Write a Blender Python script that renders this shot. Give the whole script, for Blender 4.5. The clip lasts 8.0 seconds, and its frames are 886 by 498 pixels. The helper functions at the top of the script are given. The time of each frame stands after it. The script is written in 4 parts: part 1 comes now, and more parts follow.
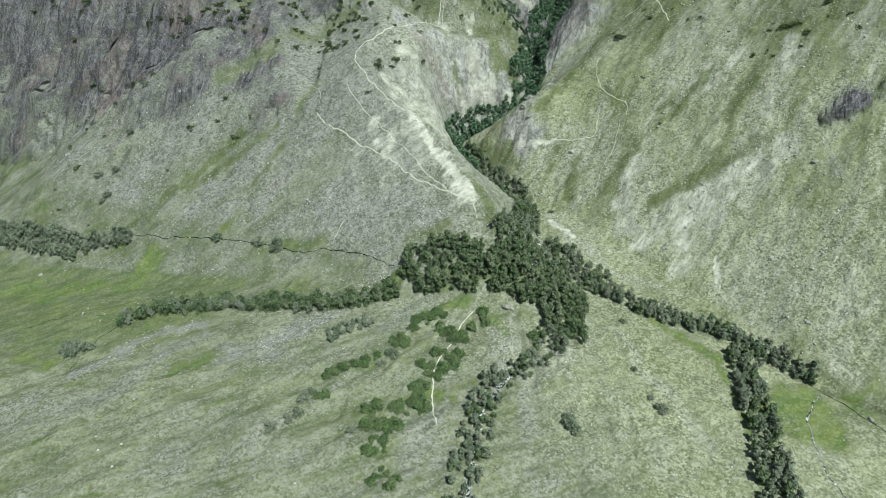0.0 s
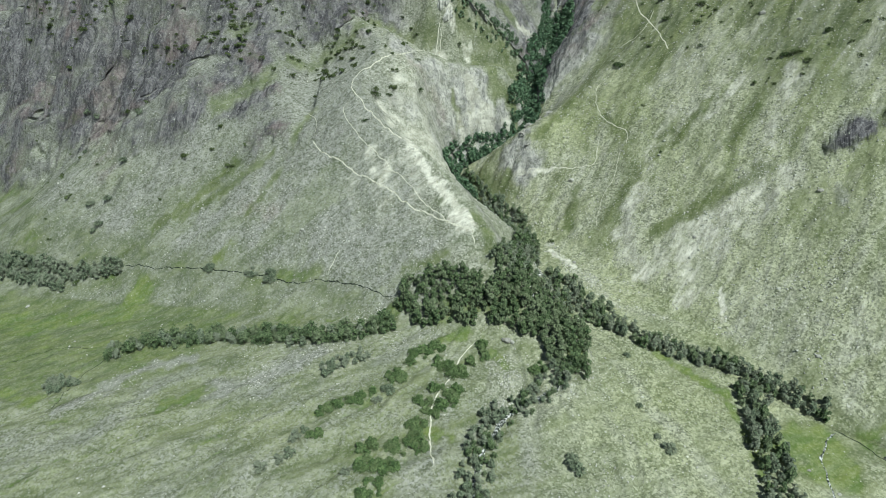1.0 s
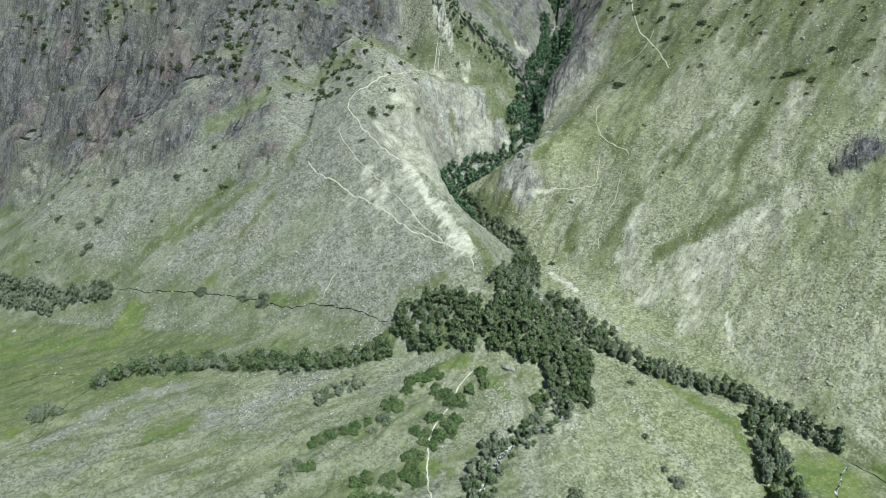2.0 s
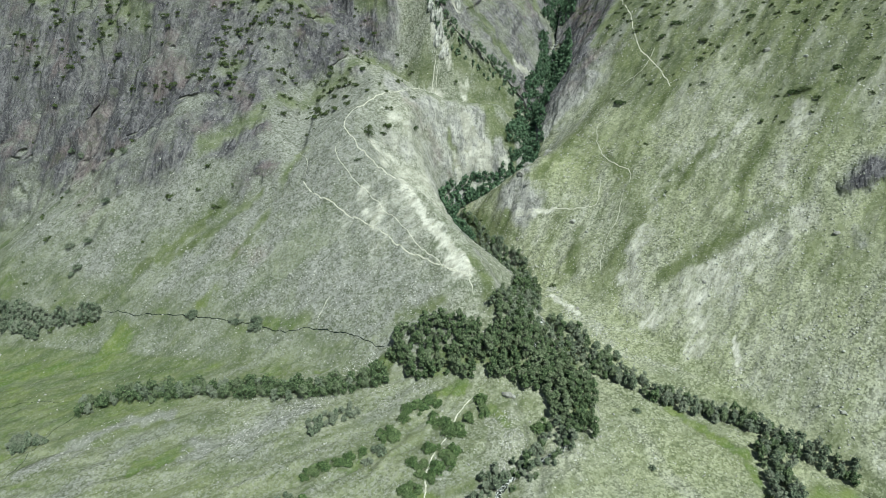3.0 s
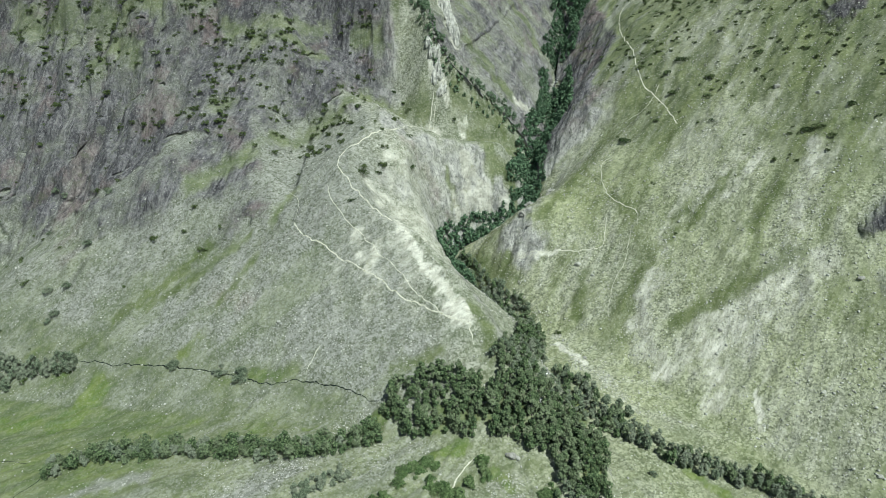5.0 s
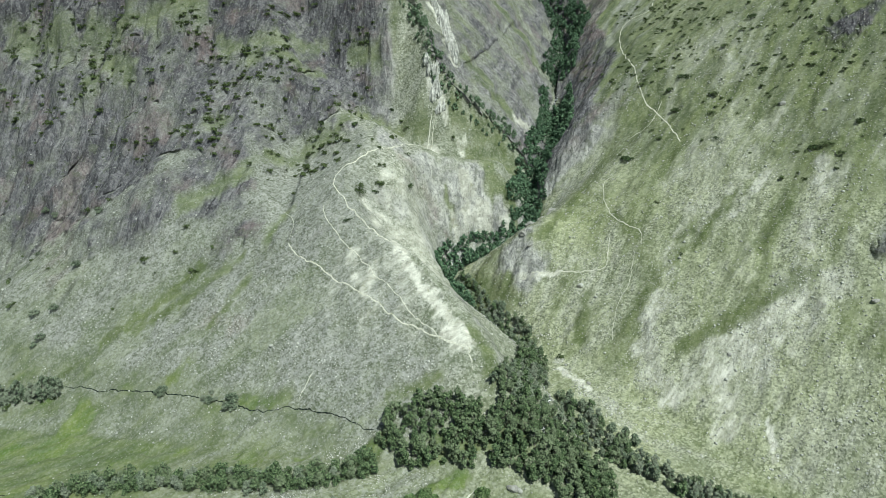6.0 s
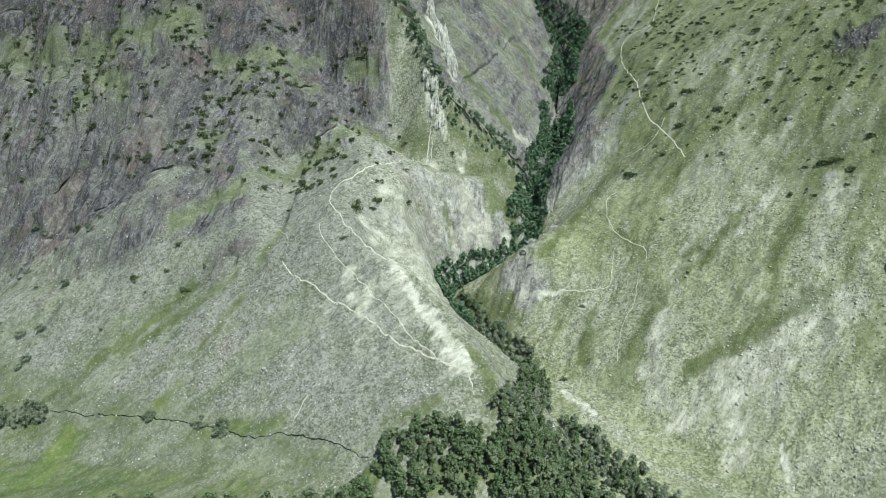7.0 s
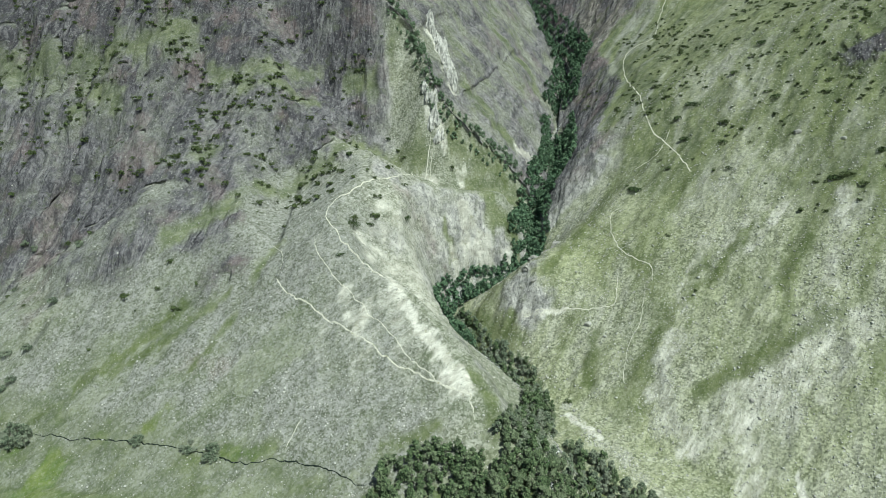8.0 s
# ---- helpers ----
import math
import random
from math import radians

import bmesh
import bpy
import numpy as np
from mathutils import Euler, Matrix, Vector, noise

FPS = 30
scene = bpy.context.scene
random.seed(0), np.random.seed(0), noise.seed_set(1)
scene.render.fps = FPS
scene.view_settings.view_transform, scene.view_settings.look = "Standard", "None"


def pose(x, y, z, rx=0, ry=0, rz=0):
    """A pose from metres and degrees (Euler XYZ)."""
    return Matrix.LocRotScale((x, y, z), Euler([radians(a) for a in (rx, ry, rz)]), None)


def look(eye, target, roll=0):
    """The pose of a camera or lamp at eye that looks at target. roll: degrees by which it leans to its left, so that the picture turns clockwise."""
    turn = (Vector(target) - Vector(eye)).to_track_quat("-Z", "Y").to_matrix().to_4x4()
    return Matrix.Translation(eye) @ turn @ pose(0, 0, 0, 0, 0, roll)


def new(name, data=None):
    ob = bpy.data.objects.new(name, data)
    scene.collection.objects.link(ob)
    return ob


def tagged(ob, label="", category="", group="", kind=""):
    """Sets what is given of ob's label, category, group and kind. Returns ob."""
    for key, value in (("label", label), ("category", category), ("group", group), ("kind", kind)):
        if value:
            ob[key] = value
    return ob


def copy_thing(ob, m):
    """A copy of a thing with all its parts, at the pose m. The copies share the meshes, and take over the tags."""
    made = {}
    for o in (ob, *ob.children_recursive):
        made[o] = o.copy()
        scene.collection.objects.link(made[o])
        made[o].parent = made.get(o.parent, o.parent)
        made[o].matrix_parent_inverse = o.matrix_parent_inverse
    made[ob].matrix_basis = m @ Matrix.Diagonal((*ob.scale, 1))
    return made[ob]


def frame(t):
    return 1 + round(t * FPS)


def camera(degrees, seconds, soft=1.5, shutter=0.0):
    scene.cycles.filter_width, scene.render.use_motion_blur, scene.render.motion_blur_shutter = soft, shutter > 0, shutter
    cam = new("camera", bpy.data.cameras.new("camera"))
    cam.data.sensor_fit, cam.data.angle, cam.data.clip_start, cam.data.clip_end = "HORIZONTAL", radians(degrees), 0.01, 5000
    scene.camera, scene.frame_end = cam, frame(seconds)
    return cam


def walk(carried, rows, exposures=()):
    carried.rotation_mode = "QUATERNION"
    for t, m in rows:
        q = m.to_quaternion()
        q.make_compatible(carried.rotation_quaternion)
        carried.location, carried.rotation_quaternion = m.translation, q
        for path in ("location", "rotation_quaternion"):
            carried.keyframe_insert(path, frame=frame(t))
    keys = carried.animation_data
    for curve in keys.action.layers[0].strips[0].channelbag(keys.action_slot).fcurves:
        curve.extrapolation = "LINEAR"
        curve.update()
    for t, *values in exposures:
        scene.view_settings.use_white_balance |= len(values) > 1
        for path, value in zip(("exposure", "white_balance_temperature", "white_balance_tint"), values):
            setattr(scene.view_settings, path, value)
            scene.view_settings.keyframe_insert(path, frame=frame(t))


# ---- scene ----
cam = camera(69.8, 8.0, soft=0.6)
METRES, EYE, TILT, LEAN, TURN = 100.0, 250.0, -30.0, 0.0, 0.0
ROWS = [
    (0.0, 0.0, 0.0, 0.0, -0.0, 0.0, 0.0),
    (0.5, 0.002, 0.055, 0.0179, -0.07, 1.16, 0.03),
    (1.0, 0.0032, 0.1092, 0.0349, -0.15, 2.32, 0.07),
    (1.5, 0.0057, 0.1646, 0.0535, -0.2, 3.2, 0.11),
    (3.0, 0.0121, 0.3376, 0.1157, -0.4, 5.48, 0.19),
    (3.5, 0.0147, 0.3968, 0.1376, -0.43, 6.28, 0.23),
    (4.0, 0.0165, 0.4558, 0.1594, -0.46, 7.06, 0.28),
    (4.5, 0.0178, 0.5157, 0.181, -0.47, 7.88, 0.3),
    (6.0, 0.0275, 0.6994, 0.2426, -0.53, 10.33, 0.35),
    (6.5, 0.03, 0.7605, 0.2625, -0.56, 11.09, 0.39),
    (7.0, 0.0313, 0.8202, 0.286, -0.57, 11.72, 0.4),
    (7.5, 0.0323, 0.8814, 0.3087, -0.58, 12.36, 0.41),
    (8.0, 0.0339, 0.9425, 0.3315, -0.59, 12.99, 0.42),
]
walk(cam, [(t, pose(0, 0, EYE, TILT, LEAN, TURN) @ pose(METRES * x, METRES * y, METRES * z, 90 + pitch, roll, yaw)) for t, x, y, z, yaw, pitch, roll in ROWS],
     exposures=[(0.0, -0.16, 5950, -6), (3.0, -0.1, 5950, -6), (8.0, -0.05, 5950, -6)])

# ---- daylight ----
world = bpy.data.worlds.new("sky")
scene.world = world
world.use_nodes = True
sky = world.node_tree.nodes.new("ShaderNodeTexSky")
sky.sky_type = 'NISHITA'
sky.sun_disc = False
SUN_EL, SUN_AZ = 57.0, 148.0  # height, and turn from the y axis towards x, in degrees
sky.sun_elevation, sky.sun_rotation = radians(SUN_EL), radians(SUN_AZ)
sky.air_density, sky.dust_density = 1.0, 2.0
back = world.node_tree.nodes["Background"]
back.inputs[1].default_value = 0.046
world.node_tree.links.new(sky.outputs[0], back.inputs[0])
lamp = bpy.data.lights.new("sun", 'SUN')
lamp.energy, lamp.angle, lamp.color = 5.0, radians(1.5), (1.0, 0.95, 0.87)
sun = new("sun", lamp)
away = Vector((math.sin(radians(SUN_AZ)) * math.cos(radians(SUN_EL)), math.cos(radians(SUN_AZ)) * math.cos(radians(SUN_EL)), math.sin(radians(SUN_EL))))
sun.matrix_world = look(away * 900, (0, 0, 0))

# ---- noise on a plan, for roughness and for what grows where ----
def perlin(x, y, seed=0):
    xi, yi = np.floor(x).astype(np.int64), np.floor(y).astype(np.int64)
    xf, yf = x - xi, y - yi

    def grad(ix, iy, dx, dy):
        h = (ix * 374761393 + iy * 668265263 + seed * 1274126177) & 0xFFFFFFFF
        h = ((h ^ (h >> 13)) * 1274126177) & 0xFFFFFFFF
        a = ((h ^ (h >> 16)) & 0xFFFF) * (2 * np.pi / 65536)
        return np.cos(a) * dx + np.sin(a) * dy

    u, v = xf ** 3 * (xf * (xf * 6 - 15) + 10), yf ** 3 * (yf * (yf * 6 - 15) + 10)
    a = grad(xi, yi, xf, yf) * (1 - u) + grad(xi + 1, yi, xf - 1, yf) * u
    b = grad(xi, yi + 1, xf, yf - 1) * (1 - u) + grad(xi + 1, yi + 1, xf - 1, yf - 1) * u
    return 1.5 * (a * (1 - v) + b * v)


def fbm(x, y, seed=0, octaves=4):
    out, amp = 0, 1.0
    for k in range(octaves):
        out = out + amp * perlin(x, y, seed + 17 * k)
        x, y, amp = x * 2.03 + 5.1, y * 2.03 - 3.7, amp * 0.5
    return out


def ridged(x, y, seed=0, octaves=3):
    out, amp = 0, 1.0
    for k in range(octaves):
        out = out + amp * (1 - 2 * np.abs(perlin(x, y, seed + 31 * k)))
        x, y, amp = x * 2.1 + 1.7, y * 1.7 + 9.2, amp * 0.5
    return out


# ---- the lie of the land ----
def smax(a, b, k):
    return 0.5 * (a + b + np.sqrt((a - b) ** 2 + k * k))


def smin(a, b, k):
    return 0.5 * (a + b - np.sqrt((a - b) ** 2 + k * k))


def step(a, b, v):
    s = np.clip((v - a) / (b - a), 0, 1)
    return s * s * (3 - 2 * s)


def along(line, x, y):
    """Distance to a plan line (left of it positive), and its height at the nearest place."""
    best = np.full(np.shape(x), 1e9)
    side, high = np.zeros(np.shape(x)), np.zeros(np.shape(x))
    for a, b in zip(line, line[1:]):
        dx, dy = b[0] - a[0], b[1] - a[1]
        s = np.clip(((x - a[0]) * dx + (y - a[1]) * dy) / (dx * dx + dy * dy), 0, 1)
        ox, oy = x - a[0] - s * dx, y - a[1] - s * dy
        d = np.hypot(ox, oy)
        near = d < best
        best = np.where(near, d, best)
        side = np.where(near, np.sign(dx * oy - dy * ox), side)
        if len(a) > 2:
            high = np.where(near, a[2] + s * (b[2] - a[2]), high)
    return best, side, high


def carve(line, x, y, rise):
    """The height of a valley whose floor follows a line, with sides that rise with the distance from it."""
    best = np.full(np.shape(x), 1e9)
    for a, b in zip(line, line[1:]):
        dx, dy = b[0] - a[0], b[1] - a[1]
        s = np.clip(((x - a[0]) * dx + (y - a[1]) * dy) / (dx * dx + dy * dy), 0, 1)
        best = np.minimum(best, a[2] + s * (b[2] - a[2]) + rise(np.hypot(x - a[0] - s * dx, y - a[1] - s * dy)))
    return best


def rounded(line, n=3):
    """A plan line with its corners rounded."""
    p = np.array(line, float)
    p = np.vstack([2 * p[0] - p[1], p, 2 * p[-1] - p[-2]])
    out = []
    for i in range(1, len(p) - 2):
        for k in range(n):
            t = k / n
            out.append(0.5 * (2 * p[i] + (p[i + 1] - p[i - 1]) * t + (2 * p[i - 1] - 5 * p[i] + 4 * p[i + 1] - p[i + 2]) * t * t
                              + (3 * p[i] - p[i - 1] - 3 * p[i + 1] + p[i + 2]) * t ** 3))
    return [tuple(q) for q in out] + [tuple(p[-2])]


GORGE = rounded([(100, 60, -30), (100, 200, -10), (92, 310, 6), (82, 360, 14), (70, 395, 25), (58, 440, 33), (38, 480, 38), (14, 513, 43), (9, 545, 48), (38, 558, 53), (62, 566, 60), (76, 580, 70), (83, 602, 84),
                 (91, 626, 99), (104, 653, 116), (117, 684, 136), (122, 725, 154), (126, 742, 160), (129, 750, 171), (137, 784, 192), (158, 840, 217), (150, 898, 235), (135, 972, 256), (130, 1062, 286), (145, 1160, 335),
                 (180, 1400, 450), (250, 1900, 680), (250, 2600, 950)])
GULLY = [(210, 640, 20), (110, 634, 104), (78, 631, 129), (66, 631, 141), (41, 626, 164), (17, 624, 187), (0, 635, 212), (-8, 652, 232), (-18, 667, 253), (-35, 669, 271), (-120, 740, 390), (-260, 900, 600)]
LP = dict(l0=17.8, la=0.876, lb=0.365, r0=88.4, ra=0.659, rb=0.658, fx=86.0, fy=442.0, fz=23.5, fs=0.147,
          sl1=2.7, dl=31.0, sl2=0.85, sr=2.0, c0=85.0, c1=108.0, cm=3.9, cx=-155.0, cw=155.0)


def land(x, y, p=LP):
    """Height of the bare ground, without its roughness."""
    fan = p["fz"] - p["fs"] * (np.sqrt((x - p["fx"]) ** 2 + (y - p["fy"]) ** 2 + 900) - 30)
    fan = smax(fan, -48 + 0 * x, 20)
    u = p["l0"] + p["la"] * (y - 476) + p["lb"] * (x + 276)
    u = u + 9 * np.exp(-((x + 38) / 60) ** 2 - ((y - 500) / 34) ** 2)
    w = step(p["cx"], p["cx"] - p["cw"], x)
    left = u + w * p["cm"] * (p["c1"] - p["c0"]) * step(p["c0"] - 16, p["c1"] + 16, u + 16 * fbm(x / 55, y / 90, 91, 3) * w)
    left = left - 12 * w * step(145, 175, u) + 130 * step(175, 330, u) * step(-60, -260, x)
    # the bench on top of the spur, and the toe of the upper face behind it
    bench = 150 + 0.2 * (y - 530) - 0.65 * np.maximum(0, -45 - x) + 1.2 * smax(0 * x, y - 586 - 0.15 * np.maximum(x + 105, -40) + 10 * fbm(x / 40, y / 40, 92, 3), 14)
    left = smin(left, bench + 75 * step(-100, -165, x), 15) + 3
    right = smin(p["r0"] + p["ra"] * (y - 450) + p["rb"] * (x - 180), 211 + 0.1715 * (y - 654) + 0.515 * (x - 187) + 0.8 * smax(0 * x, y - 790, 30), 14)
    right = right + 18 * np.exp(-((x - 76) / 26) ** 2 - ((y - 530) / 24) ** 2)  # the rocky nose over the bend
    d, side, zf = along(GORGE, x, y)
    back = step(578, 622, y)
    wall = step(478, 540, y + 0.35 * x)  # the rock face over the bend of the stream
    rise = (0.6 + (p["sl1"] - 0.6) * wall) * (1 - back) + 1.1 * back
    reach = p["dl"] - 6 * (1 - wall)
    floor_left, floor_right = 6 * step(600, 660, y), 7 * step(600, 660, y)
    upper = p["sl2"] + 0.5 * (1 - wall) + 0.2 * back
    steep = p["sr"] - 1.0 * step(485, 540, y) + 0.8 * step(572, 632, y) - 0.3 * step(640, 700, y)

    def left_side(d):
        d = np.maximum(d - floor_left, 0)
        return rise * np.minimum(d, reach) + upper * np.maximum(d - reach, 0)

    vl = carve(GORGE, x, y, left_side)
    vr = carve(GORGE, x, y, lambda d: steep * np.maximum(d - floor_right, 0))
    # the side gully, and the great slab that rises behind it to the gorge's edge
    dg, sg, hg = along(GULLY, x, y)
    spur = smin(smin(left, vl, 8), hg + 1.3 * dg * sg, 8)
    slab = 146 - 1.033 * (x - 91) + 0.684 * (y - 676) - 3 * np.maximum(dg * sg, 0)
    slab = smin(slab, carve(GORGE, x, y, lambda d: 2.2 * np.maximum(d - floor_left, 0)), 8)
    mount = np.where(side > 0, smax(spur, slab, 16) - 2 * step(60, 10, dg), smin(right, vr, 8))
    return smax(fan, mount, 9)


CRAGS = [(272, 411, 15, 8), (303, 553, 18, 12), (80, 532, 14, 8), (-134, 504, 11, 7), (-190, 600, 16, 8), (-300, 585, 40, 22), (-240, 572, 30, 14)]


KEPT = {}


def zones(x, y):
    """Where the land is steep left face, right face, valley floor, cliff: four masks."""
    if id(x) in KEPT:
        return KEPT[id(x)]
    z = land(x, y)
    e = 2.0
    if np.size(x) > 300000:  # the whole ground: slopes from its own grid
        sy, sx = np.gradient(z, y[:, 0], x[0])
    else:
        sx, sy = (land(x + e, y) - land(x - e, y)) / (2 * e), (land(x, y + e) - land(x, y - e)) / (2 * e)
    slope = np.hypot(sx, sy)
    d, side, zf = along(GORGE, x, y)
    hill = step(0.35, 0.7, slope)
    u = LP["l0"] + LP["la"] * (y - 476) + LP["lb"] * (x + 276)
    crag = step(0.95, 1.65, slope + 0.3 * fbm(x / 30, y / 30, 3, 3))
    dg, sg, _ = along(GULLY, x, y)
    # the great face over the meadows: rock ribs with grass between them, bare rock on its steep foot
    front = (side > 0) * (sg > 0) * step(40, -20, x)
    mixed = step(40, 150, u + 35 * fbm(x / 40, y / 25, 8, 3)) * step(-40, -180, x + 0.15 * (y - 560)) * (0.9 + 0.2 * fbm(x / 34, y / 34, 5, 3) - 0.22 * step(130, 160, u) + 0.25 * step(-200, -280, x) * step(140, 110, u))
    mixed = np.maximum(mixed, step(165, 200, u + 14 * fbm(x / 30, y / 30, 9)) * (0.85 + 0.2 * fbm(x / 40, y / 40, 7) + 0.3 * step(-180, -300, x)))
    crag = np.maximum(crag, (side > 0) * step(-6, 14, -dg * sg) * (0.5 + 0.4 * fbm(x / 30, y / 30, 6, 3)))
    crag = np.where(front > 0, np.maximum(crag * (1 - 0.5 * front), mixed * front), crag)
    crag = np.maximum(crag, (side <= 0) * step(588, 612, y) * step(0.75, 1.05, slope) * (0.75 + 0.3 * fbm(x / 20, y / 20, 19, 3)))
    spots = np.zeros(np.shape(x))
    for cx, cy, rx, ry in CRAGS:
        spots = np.maximum(spots, step(1.5, 0.2, np.hypot((x - cx) / rx, (y - cy) / ry) + 0.6 * fbm(x / 9, y / 9, 16, 3)))
    crag = np.clip(np.maximum(crag, 0.9 * spots), 0, 1)
    crag = crag * np.maximum(step(0.5, 0.85, slope), 0.6 * spots)
    crag = crag * (1 - 0.8 * (side > 0) * (sg > 0) * step(-45, -20, x) * step(572, 606, y + 12 * fbm(x / 14, y / 14, 20, 3)))  # the grassy back of the spur
    if np.size(x) > 300000:
        KEPT[id(x)] = (z, hill, crag, side, d, slope)
    return z, hill, crag, side, d, slope


def creases(x, y):
    """Thin wandering rills across the lower meadows."""
    s, t = 0.945 * x + 0.326 * y, -0.326 * x + 0.945 * y
    n = fbm(s / 75 + 0.4 * fbm(x / 30, y / 30, 95, 3), t / 15 + 0.5 * fbm(x / 40, y / 40, 96, 3), 97, 3)
    return np.exp(-(n / 0.07) ** 2) * step(60, -30, x) * step(425, 380, y) * step(-0.4, 0.2, fbm(x / 60, y / 60, 98, 2))


def surface(x, y):
    """The ground with its gullies, crags and hummocks."""
    z, hill, crag, side, d, slope = zones(x, y)
    left = side > 0
    across = np.where(left, x * 0.92 - y * 0.38, x * 0.71 - y * 0.71)
    down = np.where(left, x * 0.38 + y * 0.92, x * 0.71 + y * 0.71)
    calm = step(3, 22, d)
    rib = np.where(left, x * 0.29 - y * 0.957, across)
    run = np.where(left, x * 0.957 + y * 0.29, down)
    z = z + (0.5 + 1.6 * hill) * fbm(x / 46, y / 46, 1, 4) * (0.25 + 0.75 * calm)
    z = z + (0.3 + 0.4 * hill) * fbm(x / 8, y / 8, 2, 3)
    z = z + hill * (1 - crag) * calm * (1.1 * ridged(rib / 24 + 0.9 * fbm(x / 60, y / 60, 4, 3), run / 120, 6, 3) + 1.5 * ridged(rib / 60 + 0.7 * fbm(x / 90, y / 90, 17, 3), run / 200, 18, 2))
    z = z + crag * (1.4 * ridged(across / 15 + 0.5 * fbm(x / 25, y / 25, 11, 2), z / 60, 12, 3) * calm + 1.3 * fbm(across / 7, z / 11, 15, 3))
    # channels that run down the cone of debris
    r, a = np.hypot(x - 60, y - 400), np.arctan2(x - 60, 400 - y)
    z = z + (1 - hill) * step(40, 90, r) * 1.1 * ridged(a * 9 + 0.7 * fbm(x / 50, y / 50, 21, 3), r / 130, 22, 4)
    # long low swells and hollows that run down the meadows
    s, t = 0.945 * x + 0.326 * y, -0.326 * x + 0.945 * y
    z = z + (1 - hill) * step(140, 40, x) * (1.3 * fbm(s / 70 + 0.3 * fbm(x / 40, y / 40, 101, 2), t / 19, 102, 3) + 0.35 * fbm(s / 22, t / 6, 103, 3))
    return z - 0.7 * (1 - hill) * creases(x, y)


def jut(x, y, z):
    """How far crags stand out from or back into their face, as a shift on the plan."""
    land_z, hill, crag, side, d, slope = zones(x, y)
    sy, sx = np.gradient(land_z, y[:, 0], x[0])
    ln = np.hypot(sx, sy) + 0.05
    across = np.where(side > 0, x * 0.92 - y * 0.38, x * 0.71 - y * 0.71)
    big = ridged(across / 34 + 0.35 * fbm(x / 45, z / 45, 81, 2), z / 260, 82, 2)
    mid = ridged(across / 13 + 0.4 * fbm(x / 20, z / 20, 83, 2), z / 120, 84, 3)
    small = fbm(across / 4, z / 12, 85, 3)
    far = crag * step(2, 12, d) * (3.0 * big + 1.6 * mid + 0.5 * small) * (1 + 0.6 * step(-150, -240, x))
    return -sx / ln * far, -sy / ln * far


# ---- where things lie, on the plan ----
MEADOWS = [([(0, 356), (40, 354), (75, 345), (82, 320)], 9), ([(-340, 414), (-279, 405), (-237, 408), (-232, 420)], 15), ([(-277, 330), (-256, 319)], 8), ([(-29, 364), (-36, 361)], 5), ([(16, 341), (13, 339)], 4),
    ([(-165, 303), (-147, 314)], 6), ([(-156, 308), (-141, 312)], 6), ([(185, 255), (222, 258), (202, 243)], 16), ([(130, 326), (161, 293), (164, 258)], 3.5),
    ([(167, 264), (161, 240)], 5), ([(31, 324), (40, 310)], 6), ([(-33, 364), (-27, 366)], 6), ([(-12, 270), (3, 265)], 6), ([(82, 370), (82, 350)], 6), ([(0, 337), (14, 339)], 5)]
SWARDS_SPUR = [([(38, 612), (47, 582), (63, 582), (66, 578)], 7), ([(31, 611), (50, 615), (72, 622)], 6),
    ([(-185, 535), (-146, 544), (-106, 587), (-75, 592), (-57, 627), (-10, 618)], 8), ([(-179, 590), (-164, 591)], 7), ([(-100, 512), (-111, 500), (-115, 491)], 4),
    ([(-160, 488), (-194, 474), (-228, 462)], 5), ([(-133, 487), (-167, 472), (-203, 465)], 4), ([(-124, 471), (-146, 451)], 3), ([(-156, 435), (-167, 427)], 4),
    ([(9, 572), (10, 570)], 3), ([(12, 567), (14, 565)], 3), ([(17, 618), (40, 620), (65, 627)], 5), ([(-114, 405), (-87, 401)], 5), ([(-24, 387), (6, 387)], 3),
    ([(24, 408), (32, 391), (34, 379)], 5)]
SWARDS_FACE = [([(-411, 739), (-336, 702), (-272, 678), (-206, 672)], 14), ([(-301, 659), (-285, 661), (-259, 648)], 10), ([(-178, 646), (-131, 643), (-97, 663)], 8),
    ([(-152, 632), (-95, 639)], 6), ([(-34, 659), (-29, 665)], 5), ([(-67, 657), (-48, 653)], 6), ([(104, 786), (105, 771)], 6), ([(28, 666), (48, 665)], 7),
    ([(69, 794), (99, 792)], 8), ([(43, 657), (68, 659)], 6)]
SWARDS_RIGHT = [([(223, 418), (199, 416), (176, 416), (155, 415)], 6), ([(271, 473), (256, 480)], 9), ([(28, 534), (43, 513), (61, 495)], 7), ([(37, 512), (54, 510)], 8),
    ([(121, 556), (96, 533), (83, 522)], 5), ([(142, 456), (125, 441)], 5), ([(132, 518), (145, 493)], 4), ([(177, 484), (149, 459)], 5), ([(203, 485), (175, 467)], 4),
    ([(226, 460), (205, 446)], 5), ([(105, 472), (97, 448)], 5)]
SCREES_RIGHT = [([(214, 417), (200, 404), (189, 389)], 13), ([(226, 402), (212, 394)], 12), ([(195, 413), (179, 406), (167, 390)], 9), ([(178, 490), (154, 464), (142, 442), (131, 424)], 6),
    ([(212, 491), (190, 483)], 5), ([(146, 447), (134, 427), (135, 405)], 7), ([(252, 473), (239, 450), (225, 431)], 6), ([(224, 487), (199, 472)], 4),
    ([(82, 439), (93, 412), (108, 386), (115, 371)], 5), ([(97, 404), (108, 396)], 6)]
